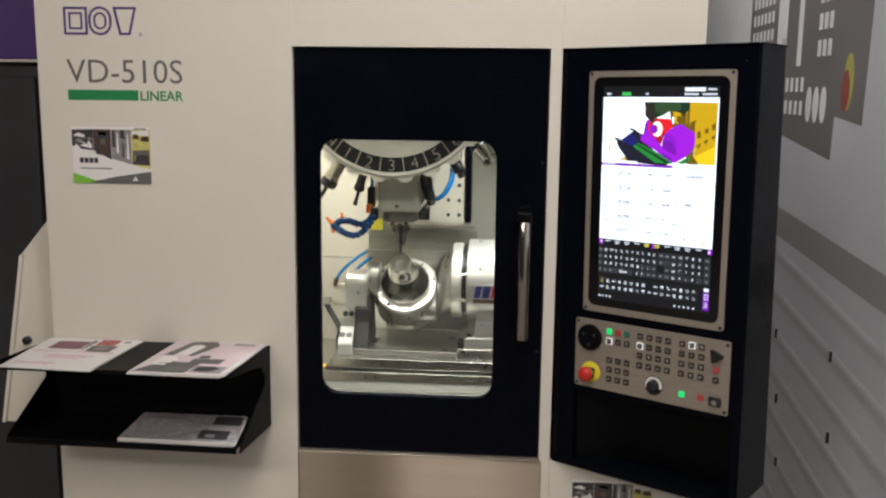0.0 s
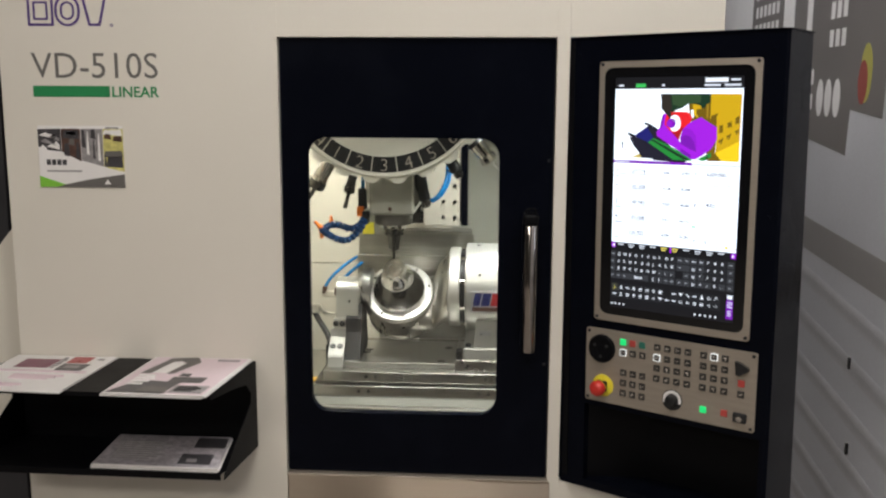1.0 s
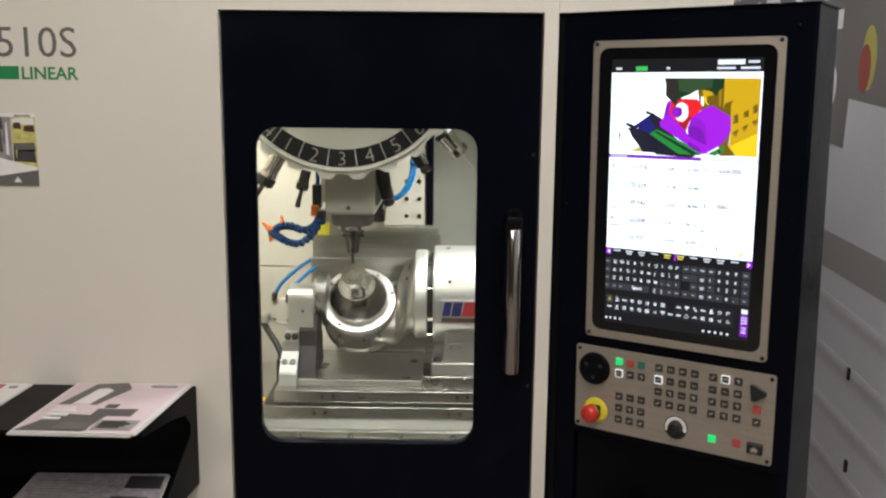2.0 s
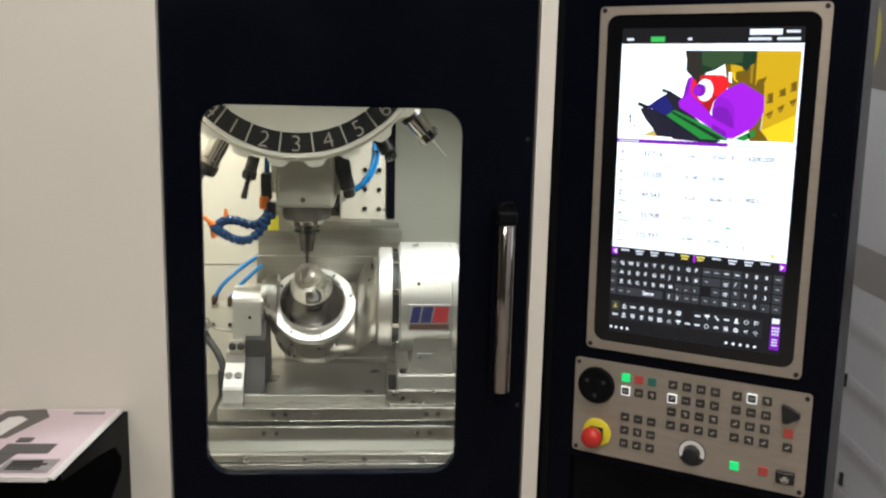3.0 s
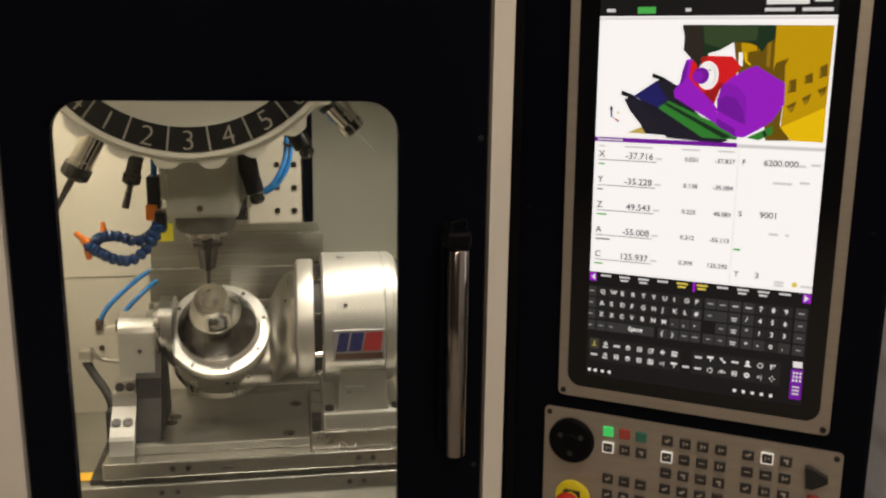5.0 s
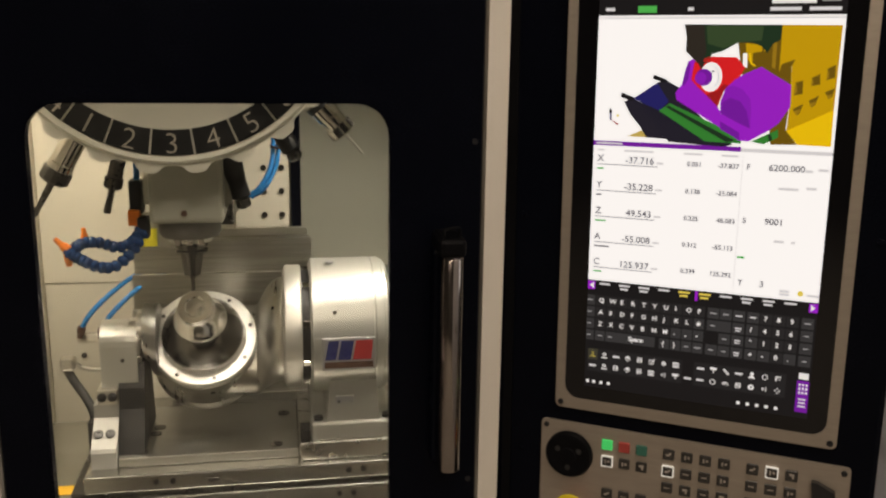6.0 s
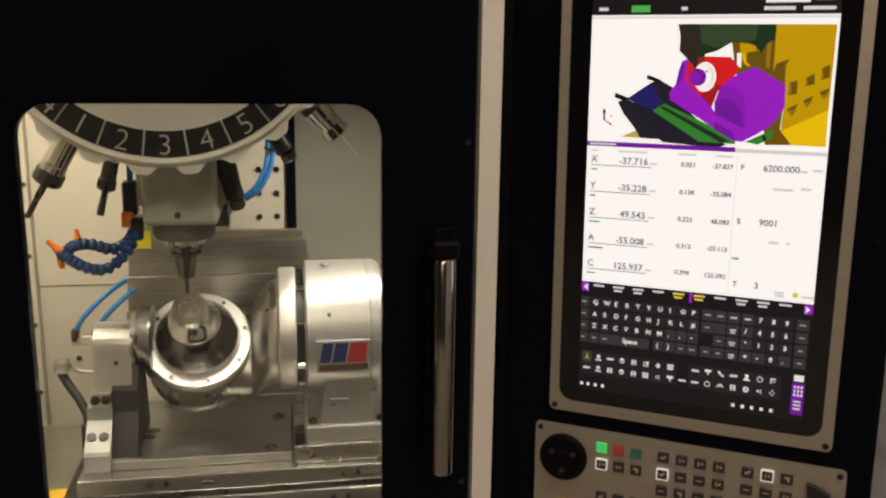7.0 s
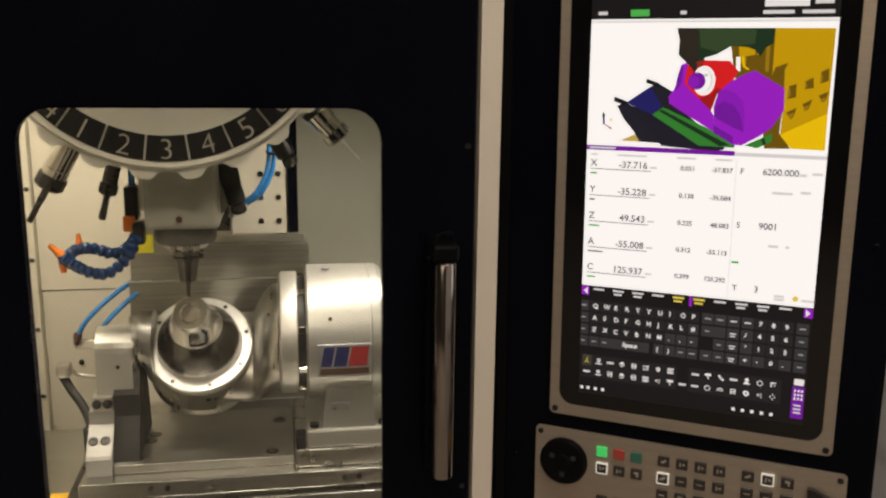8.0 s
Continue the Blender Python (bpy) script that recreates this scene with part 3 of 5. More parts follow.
def rr(a0, b0, a1, b1):
    return [(a0, b0), (a1, b0), (a1, b1), (a0, b1)]


def bars(a0, b0, a1, b1, n, m_):
    h = (b1 - b0) / n
    return [("text_bar", rr(a0, b0 + h * i, a0 + (a1 - a0) * (0.75 + 0.25 * ((i * 7) % 5) / 4), b0 + h * (i + 0.45)), m_) for i in range(n)]


brochure("brochure", [(-0.982, -0.278), (-0.741, -0.292), (-0.722, -0.006), (-0.985, -0.006)], 1.0345,
         "white brochure with maroon print blocks on the black shelf",
         [("print_block", rr(0.16, 0.62, 0.50, 0.88), MAROON), ("print_block", rr(0.60, 0.78, 0.80, 0.96), REDP), ("photo", rr(0.60, 0.56, 0.86, 0.75), DARKP), ("photo", rr(0.65, 0.62, 0.80, 0.70), MIDP),
          ("pale_field", rr(0.06, 0.50, 0.94, 0.545), PINKP), ("photo", rr(0.86, 0.88, 0.92, 0.92), MIDP)] + bars(0.52, 0.62, 0.57, 0.94, 6, MIDP) + bars(0.30, 0.30, 0.80, 0.42, 3, PINKP) + bars(0.10, 0.10, 0.60, 0.16, 2, PINKP))
brochure("brochure", [(-0.640, -0.294), (-0.404, -0.300), (-0.376, -0.006), (-0.622, -0.006)], 1.0345,
         "pink and grey printed brochure lying on the black shelf",
         [("pale_field", rr(0.02, 0.02, 0.98, 0.98), PINKP), ("photo", [(0.02, 0.02), (0.58, 0.02), (0.62, 0.30), (0.20, 0.34)], DARKP), ("photo", rr(0.48, 0.30, 0.82, 0.44), DARKP),
          ("photo", [(0.10, 0.52), (0.20, 0.96), (0.46, 0.99), (0.55, 0.86), (0.42, 0.52), (0.36, 0.52), (0.42, 0.82), (0.34, 0.88), (0.26, 0.86), (0.20, 0.52)], GREYP), ("photo", [(0.21, 0.54), (0.27, 0.84), (0.34, 0.86), (0.41, 0.81), (0.355, 0.54)], PAPER),
          ("photo", rr(0.62, 0.05, 0.95, 0.22), MIDP), ("photo", [(0.30, 0.04), (0.60, 0.04), (0.58, 0.16), (0.34, 0.18)], GREYP), ("photo", [(0.52, 0.46), (0.62, 0.46), (0.62, 0.52), (0.52, 0.52)], DARKP), ("photo", rr(0.70, 0.90, 0.92, 0.93), MIDP)] + bars(0.12, 0.22, 0.32, 0.50, 4, PAPER) + bars(0.66, 0.08, 0.90, 0.20, 4, DARKP), 5)
brochure("brochure", [(-0.716, -0.205), (-0.405, -0.212), (-0.430, -0.012), (-0.725, -0.012)], 0.8225,
         "stack of white brochures with dark photos on the lower shelf",
         [("pale_field", rr(0.0, 0.02, 1.0, 1.0), SPECKP), ("photo", rr(0.66, 0.10, 0.92, 0.42), DARKP), ("print_block", rr(0.72, 0.62, 0.98, 0.94), DARKP), ("photo", rr(0.72, 0.16, 0.80, 0.26), MIDP)]
         + bars(0.10, 0.20, 0.52, 0.80, 9, MIDP), 7)

# ---- the control cabinet: turned towards the operator ----
pod = thing("control_cabinet", (0.62, -0.1, 0.737), "navy-black control cabinet with tall touch display, fixed at an angle", "control panel")
CT = pose(0.484, -0.040, 1.06, 0, -0.6, -33) @ pose(0, 0, -1.06)
OUT = [(-0.090, 0.004), (-0.084, 0), (0.421, 0), (0.427, 0.006), (0.427, 0.165), (0.182, 0.165)]


def deepened(bm):
    """The cabinet grows deeper towards its foot."""
    for v in bm.verts:
        if v.co.y > 0.15:
            v.co.y += 0.036 * (1.838 - v.co.z) / 1.10
    return bm


part("housing", deepened(prism(OUT, 0.9555, 1.838, "z")), NAVY, pod, "", CT)
part("housing_base", deepened(prism(OUT, 0.737, 0.757, "z")), NAVY, pod, "", CT)
part("pocket_side", prism([(-0.090, 0.004), (-0.084, 0), (-0.0225, 0), (-0.0225, 0.026)], 0.7572, 0.9553, "z"), NAVY, pod, "", CT)
part("pocket_side", deepened(prism([(0.4085, 0), (0.419, 0), (0.427, 0.006), (0.427, 0.165), (0.4085, 0.165)], 0.7572, 0.9553, "z")), NAVY, pod, "", CT)
part("pocket_back", prism([(-0.0222, 0.022), (0.105, 0.104), (0.4083, 0.104), (0.4083, 0.108), (0.104, 0.108), (-0.0222, 0.026)], 0.7572, 0.9553, "z"), BLACK, pod, "dark open storage pocket", CT)
part("top_cap", prism([(-0.086, -0.004), (0.423, -0.004), (0.4305, 0.002), (0.4305, 0.165), (0.184, 0.165)], 1.8382, 1.8415, "z"), NAVY, pod, "", CT)
for u, z in ((-0.055, 1.80), (0.16, 1.818), (0.395, 1.80), (-0.055, 1.45), (0.402, 1.45), (-0.050, 1.10)):
    part("cabinet_screw", lathe([(0.0045, 0), (0.0045, 0.002), (0.003, 0.003), (0, 0.003)], pose(u, 0, z, 90, 0, 0), 12), NAVY, pod, "", CT, True)
part("hinge_strip", box((-0.080, -0.004, 0.76), (-0.066, 0.0005, 1.832), 0.001), BLACK, pod, "", CT)

bezel = part("display_bezel", ring_plate(rounded(0.001, 1.1745, 0.376, 1.7835, 0.008), rounded(0.014, 1.1905, 0.362, 1.7695, 0.020), -0.005, 0.0005), BEZEL, pod, "brushed steel display bezel", CT)
for u, z in ((0.009, 1.777), (0.368, 1.777), (0.009, 1.1825), (0.368, 1.1825)):
    part("bezel_screw", lathe([(0.0042, 0), (0.0042, 0.0022), (0.003, 0.003), (0.0018, 0.003), (0.0018, 0.0012), (0, 0.0012)], pose(u, -0.005, z, 90, 0, 0), 12), PLASTIC, bezel, "", CT, True)
SCREENGLASS = mat("display_black_glass", (0.004, 0.004, 0.005), 0.10, vary=0.05, scale=20, rough_vary=0.02)
display = part("display", prism(rounded(0.014, 1.1905, 0.362, 1.7695, 0.020), -0.0035, 0.0004), SCREENGLASS, pod, "tall lit touch display showing axis positions and keyboard", CT)

A0, AW, B0, BH = 0.0415, 0.2965, 1.7465, 0.536


def su(a):
    return A0 + a * AW


def sz(b):
    return B0 - b * BH


def patch(name, pts, material, layer):
    """A patch of the picture on the display; a from its left, b from its top, 0 to 1."""
    y = -0.0035 - 0.00012 * layer
    return part(name, prism([(su(a), sz(b)) for a, b in pts], y, y + 0.0001), material, display, "", CT)


def words(s, a, b, size, material, layer=6, align="LEFT"):
    return lettering("screen_text", s, size, facing(CT, su(a), sz(b), -0.0035 - 0.00012 * layer), material, display, 0.00002, align, "", None, 0.00025)


def pr4(a0, b0, a1, b1):
    return [(a0, b0), (a1, b0), (a1, b1), (a0, b1)]


patch("screen_background", pr4(0, 0, 1, 1), S_DARK, 1)
patch("white_area", pr4(0, 0.048, 1, 0.708), S_WHITE, 2)
patch("header_line", pr4(0, 0.052, 1, 0.056), S_PALE, 3)
patch("green_tag", pr4(0.17, 0.026, 0.25, 0.042), S_TAG, 2)
patch("white_field", pr4(0.715, 0.006, 0.885, 0.023), S_ICON, 2)
for a0, a1, b in ((0.03, 0.07, 0.030), (0.38, 0.405, 0.030), (0.905, 0.975, 0.010), (0.71, 0.83, 0.031), (0.86, 0.98, 0.031)):
    patch("header_text_bar", pr4(a0, b, a1, b + 0.008), S_PALE, 3)
# the simulated machine; its points are thousandths of the display's width and height


def sim(name, pts, material, layer):
    return patch(name, [(x / 1000, y / 1000) for x, y in pts], material, layer)


S_RED2 = glow("display_red_shade", (0.36, 0.010, 0.012), 0.9)
S_BLACK = glow("display_black", (0.006, 0.006, 0.008), 1.0)
S_BED = glow("display_bed_dark", (0.013, 0.012, 0.022), 1.0)
S_GOLDLT = glow("display_bright_gold", (0.86, 0.56, 0.008), 0.9)
S_GOLDMID = glow("display_gold_mid", (0.34, 0.20, 0.010), 0.85)
S_GOLDPALE = glow("display_pale_gold", (0.55, 0.42, 0.10), 0.9)
S_PURPLE3 = glow("display_purple_middle", (0.26, 0.010, 0.52), 0.9)
S_HEAD = glow("display_head_green", (0.028, 0.058, 0.022), 1.0)
S_HEADDK = glow("display_head_shade", (0.022, 0.018, 0.014), 1.0)
sim("gold_shade", [(593, 108), (765, 70), (771, 175), (810, 160), (816, 233), (808, 304), (857, 339), (753, 341), (744, 304), (615, 178)], S_GOLDDK, 3)
sim("gold_wall", [(763, 70), (990, 71), (987, 257), (811, 308), (816, 233), (810, 157), (764, 175)], S_GOLD, 4)
sim("gold_floor", [(811, 308), (987, 257), (989, 340), (859, 339)], S_GOLDLT, 4)
sim("gold_panel", [(625, 111), (690, 115), (692, 129), (655, 133), (657, 153), (632, 149)], S_GOLD, 4)
sim("gold_panel", [(699, 113), (716, 113), (712, 130), (699, 129)], S_GOLD, 4)
sim("gold_rim", [(641, 133), (646, 133), (653, 153), (674, 163), (663, 163), (646, 156)], S_GOLDLT, 5)
sim("white_gap", [(617, 134), (633, 134), (637, 167), (620, 163)], S_WHITE, 5)
sim("gold_edge", [(764, 175), (773, 157), (823, 146), (812, 161), (775, 175)], S_GOLDDK, 5)
sim("gold_strip", [(731, 73), (748, 73), (748, 168), (734, 165)], S_GOLDMID, 5)
sim("gold_pocket", [(831, 198), (860, 193), (862, 223), (828, 227)], S_GOLDDK, 5)
sim("gold_pocket", [(892, 187), (922, 178), (926, 201), (892, 205)], S_GOLDDK, 5)
sim("gold_pocket", [(948, 166), (978, 157), (980, 185), (948, 192)], S_GOLDDK, 5)
sim("gold_pocket_light", [(831, 198), (838, 205), (840, 220), (828, 227)], S_GOLDMID, 6)
sim("gold_pocket_light", [(892, 187), (899, 193), (900, 200), (892, 205)], S_GOLDMID, 6)
sim("gold_pocket_light", [(948, 166), (955, 174), (957, 186), (948, 192)], S_GOLDMID, 6)
sim("gold_pocket", [(828, 258), (868, 245), (858, 266), (848, 273)], S_GOLDDK, 5)
sim("gold_pocket", [(888, 238), (925, 226), (915, 246), (901, 254)], S_GOLDDK, 5)
sim("gold_pocket", [(947, 218), (984, 208), (976, 227), (963, 234)], S_GOLDDK, 5)
sim("gold_pocket_light", [(835, 262), (861, 257), (853, 266), (848, 273)], S_GOLDMID, 6)
sim("gold_pocket_light", [(895, 243), (918, 239), (911, 246), (901, 254)], S_GOLDMID, 6)
sim("gold_pocket_light", [(955, 225), (977, 221), (972, 228), (963, 234)], S_GOLDMID, 6)
sim("gold_foot", [(149, 336), (211, 320), (237, 337)], S_GOLDPALE, 3)
sim("navy_side", [(128, 252), (167, 244), (278, 272), (496, 342), (232, 337), (205, 312), (158, 282)], S_BED, 3)
sim("bed_ground", [(195, 255), (330, 205), (420, 262), (560, 330), (600, 345), (560, 352), (330, 345)], S_BED, 3)
sim("navy_bed", [(167, 244), (269, 205), (338, 239), (285, 271)], S_NAVY, 4)
sim("navy_bed_shade", [(269, 205), (305, 197), (376, 219), (357, 239), (329, 253), (309, 237)], S_BED, 5)
sim("navy_rail", [(116, 230), (172, 241), (163, 251), (112, 241)], S_BLACK, 5)
sim("navy_rail", [(253, 186), (310, 197), (301, 205), (249, 196)], S_BLACK, 6)
sim("green_table", [(283, 271), (329, 253), (634, 326), (635, 342), (486, 340)], S_GREEN, 6)
sim("green_slot", [(311, 262), (323, 258), (612, 336), (575, 340)], S_DKGREEN, 7)
sim("green_table", [(674, 336), (780, 305), (782, 324), (726, 341)], S_GREEN, 6)
sim("green_slot", [(739, 320), (750, 316), (760, 329), (748, 334)], S_DKGREEN, 7)
sim("purple_tailstock", [(384, 175), (396, 153), (419, 148), (434, 165), (419, 196), (439, 212), (498, 232), (541, 268), (546, 307), (355, 244), (349, 228), (375, 206)], S_PURPLE, 7)
sim("purple_tailstock_shade", [(384, 175), (396, 154), (406, 162), (400, 194), (383, 212), (375, 206)], S_PURPLE2, 8)
sim("red_cradle", [(420, 157), (433, 149), (492, 142), (593, 143), (630, 166), (612, 187), (552, 217), (529, 258), (479, 232), (439, 212), (412, 196)], S_RED, 8)
sim("red_cradle_shade", [(536, 242), (529, 258), (479, 232), (497, 224), (524, 221), (546, 205), (569, 208), (550, 221)], S_RED2, 9)
sim("purple_motor", [(556, 215), (595, 193), (634, 179), (694, 164), (816, 204), (819, 253), (778, 292), (734, 312), (662, 336), (625, 335), (546, 306), (539, 247)], S_PURPLE, 10)
sim("purple_motor_middle", [(556, 215), (583, 207), (624, 215), (659, 237), (667, 267), (667, 305), (623, 295), (544, 268), (541, 247)], S_PURPLE3, 11)
sim("purple_motor_shade", [(544, 249), (577, 236), (619, 243), (649, 266), (667, 305), (623, 295), (544, 273)], S_PURPLE2, 12)
sim("purple_base", [(544, 291), (625, 316), (628, 334), (546, 310)], S_PURPLE2, 12)
sim("green_head", [(371, 69), (763, 70), (761, 103), (732, 113), (712, 133), (688, 118), (652, 110), (594, 110), (537, 129), (490, 137), (482, 157), (434, 158), (382, 130), (383, 97)], S_DKGREEN, 8)
sim("green_head_light", [(462, 72), (691, 73), (687, 105), (594, 110), (536, 123), (471, 113)], S_HEAD, 9)
sim("green_head_shade", [(371, 69), (452, 69), (468, 131), (457, 157), (434, 158), (382, 130), (383, 97)], S_HEADDK, 10)
sim("white_faceplate", [(493 + 46 * math.cos(i * math.pi / 12), 189 + 34 * math.sin(i * math.pi / 12)) for i in range(24)], S_WHITE, 10)
sim("grey_ring", [(491 + 39 * math.cos(i * math.pi / 12), 189 + 28 * math.sin(i * math.pi / 12)) for i in range(24)], S_PALE, 11)
sim("pale_ring", [(486 + 35 * math.cos(i * math.pi / 12), 189 + 26 * math.sin(i * math.pi / 12)) for i in range(24)], S_WHITE, 12)
sim("grey_dot", [(501 + 7 * math.cos(i * math.pi / 12), 176 + 3 * math.sin(i * math.pi / 12)) for i in range(24)], S_MID, 13)
sim("purple_part", [(465 + 35 * math.cos(i * math.pi / 12), 190 + 20 * math.sin(i * math.pi / 12)) for i in range(24)], S_PURPLE2, 13)
sim("purple_part_top", [(451 + 24 * math.cos(i * math.pi / 12), 192 + 14 * math.sin(i * math.pi / 12)) for i in range(24)], S_PURPLE3, 14)
sim("tool_tip", [(433, 154), (466, 154), (456, 170), (449, 170)], S_HEADDK, 15)
sim("axis_mark", [(66, 274), (74, 274), (76, 298), (68, 298)], S_NAVY, 4)
sim("axis_tip", [(64, 274), (68, 268), (76, 274), (77, 280), (64, 280)], S_BLACK, 5)
sim("axis_mark", [(70, 296), (75, 296), (109, 307), (104, 310)], S_RED2, 4)
sim("axis_mark", [(97, 285), (107, 283), (108, 289), (98, 289)], S_YELLOW, 4)
# positions
patch("purple_rule", pr4(0, 0.3495, 0.637, 0.3610), S_PURPLE2, 3)
patch("pale_rule", pr4(0.637, 0.3525, 1, 0.3610), S_PALE, 3)
for a0, a1 in ((0.02, 0.05), (0.14, 0.27), (0.40, 0.48), (0.56, 0.63)):
    patch("caption_bar", pr4(a0, 0.3695, a1, 0.3745), S_PALE, 3)
patch("rule_text_bar", pr4(0.012, 0.353, 0.13, 0.3575), S_PALE, 4)
for i, (axis, v, w_) in enumerate((("X", "-37.716", "-37.837"), ("Y", "-35.228", "-35.084"), ("Z", "49.543", "48.083"), ("A", "-55.008", "-55.113"), ("C", "125.937", "125.292"))):
    b = 0.4005 + 0.0663 * i
    words(axis, 0.02, b, 0.0125, S_LINE)
    words(v, 0.275, b + 0.002, 0.0125, S_LINE, 6, "RIGHT")
    patch("unit_bar", pr4(0.285, b - 0.004, 0.315, b + 0.001), S_PALE, 3)
    patch("value_rule", pr4(0.02, b + 0.0065, 0.29, b + 0.0085), S_LINE, 3)
    words("0.%03d" % (51 + 87 * i), 0.48, b + 0.001, 0.0085, S_LINE, 6, "RIGHT")
    words(w_, 0.635, b + 0.001, 0.0085, S_LINE, 6, "RIGHT")
    patch("load_bar", pr4(0.02, b + 0.016, 0.02 + (0.03, 0.025, 0.05, 0.07, 0.04)[i], b + 0.020), S_TAG if i % 2 == 0 else S_LINE, 3)
patch("column_rule", pr4(0.647, 0.366, 0.649, 0.705), S_PALE, 3)
for s, v, b in (("F", "6200.000", 0.402), ("S", "9001", 0.530), ("T", "3", 0.683)):
    words(s, 0.665, b, 0.010, S_LINE)
    words(v, 0.755, b, 0.0115, S_LINE)
for a0, a1, b in ((0.90, 0.93, 0.396), (0.95, 0.99, 0.392), (0.80, 0.88, 0.440), (0.91, 0.95, 0.436), (0.80, 0.84, 0.566), (0.87, 0.885, 0.566), (0.84, 0.88, 0.685), (0.84, 0.88, 0.693), (0.95, 1.0, 0.69)):
    patch("small_text_bar", pr4(a0, b, a1, b + 0.006), S_PALE, 3)
patch("load_bar", pr4(0.655, 0.612, 0.685, 0.617), S_TAG, 3)
patch("yellow_dot", [(0.925 + 0.012 * math.cos(i * math.pi / 6), 0.690 + 0.007 * math.sin(i * math.pi / 6)) for i in range(12)], S_YELLOW, 3)
# tabs, keyboard, icons
patch("tab_arrow", [(0.008, 0.722), (0.028, 0.713), (0.028, 0.731)], S_ICON, 3)
patch("tab_end", pr4(0, 0.711, 0.034, 0.733), S_PURPLE, 2)
patch("tab_end", pr4(0.965, 0.711, 1, 0.733), S_PURPLE, 2)
patch("tab_arrow", [(0.990, 0.722), (0.972, 0.713), (0.972, 0.731)], S_ICON, 3)
for i in range(10):
    a = 0.055 + 0.09 * i
    patch("tab_text_bar", pr4(a, 0.714, a + 0.05, 0.719), S_YELLOW if i in (4, 5) else S_PALE, 3)
    if i % 3:
        patch("tab_text_bar", pr4(a + 0.005, 0.723, a + 0.042, 0.728), S_YELLOW if i in (4, 5) else S_PALE, 3)
patch("tab_mark", pr4(0.488, 0.709, 0.500, 0.735), S_PURPLE, 3)
ROWS = ("QWERTYUIOP", "ASDFGHJKL#", "ZXCVBNM.,-")
KEYX = [0.012] + [0.066 + 0.0497 * i for i in range(10)] + [0.573, 0.627, 0.683, 0.742, 0.797, 0.851, 0.905, 0.966]
for r_ in range(4):
    for c_, kx in enumerate(KEYX):
        if (c_ == 11 and r_ == 2) or (c_ == 12 and r_ == 1):
            continue
        b = 0.748 + 0.0315 * r_
        if r_ == 3 and 3 <= c_ <= 6:
            if c_ == 3:
                patch("screen_key", pr4(0.138, b, 0.322, b + 0.0265), S_KEY, 3)
                words("Space", 0.200, b + 0.0175, 0.0088, S_ICON)
            continue
        legend = ""
        if r_ < 3 and 1 <= c_ <= 10:
            legend = ROWS[r_][c_ - 1]
        elif 14 <= c_ <= 17 and r_ < 3:
            legend = ("!789", "/456", "*123")[r_][c_ - 14].replace("!", "")
        elif r_ == 3 and c_ in (7, 8, 14, 15, 16, 17):
            legend = {7: "(", 8: ")", 14: "+", 15: "-", 16: "0", 17: "."}[c_]
        half = 0.0225 if 1 <= c_ <= 10 else 0.025
        wide = 0.054 if (c_ == 11 and r_ == 1) else 0.0
        patch("screen_key", pr4(max(0.001, kx - half), b, min(0.999, kx + half + wide), b + 0.0270), S_KEYDK if legend.isalnum() else S_KEY, 3)
        if legend:
            words(legend, kx - 0.0095, b + 0.0180, 0.0086, S_ICON)
        elif r_ == 0 or c_ in (10, 13):
            patch("key_text_bar", pr4(max(0.003, kx - 0.013), b + 0.0115, kx + 0.013, b + 0.0150), S_PALE if c_ in (13, 14) else S_MID, 4)
            if c_ == 13 and r_:
                patch("key_text_bar", pr4(kx - 0.011, b + 0.0180, kx + 0.010, b + 0.0210), S_PALE, 4)
        else:
            patch("key_text_bar", pr4(max(0.004, kx - 0.010), b + 0.0120, kx + 0.010, b + 0.0150), S_MID, 4)
S_CELL = glow("display_icon_cell", (0.0135, 0.0135, 0.0155), 1.0)
S_OLIVE = glow("display_olive_cell", (0.045, 0.045, 0.030), 1.0)
patch("icon_strip", pr4(0.012, 0.893, 0.452, 0.955), S_CELL, 2)
patch("icon_strip", pr4(0.505, 0.893, 0.900, 0.955), S_CELL, 2)


def disc(cx, cy, r, n=12):
    return [(cx + r * math.cos(2 * math.pi * i / n), cy + 0.553 * r * math.sin(2 * math.pi * i / n)) for i in range(n)]


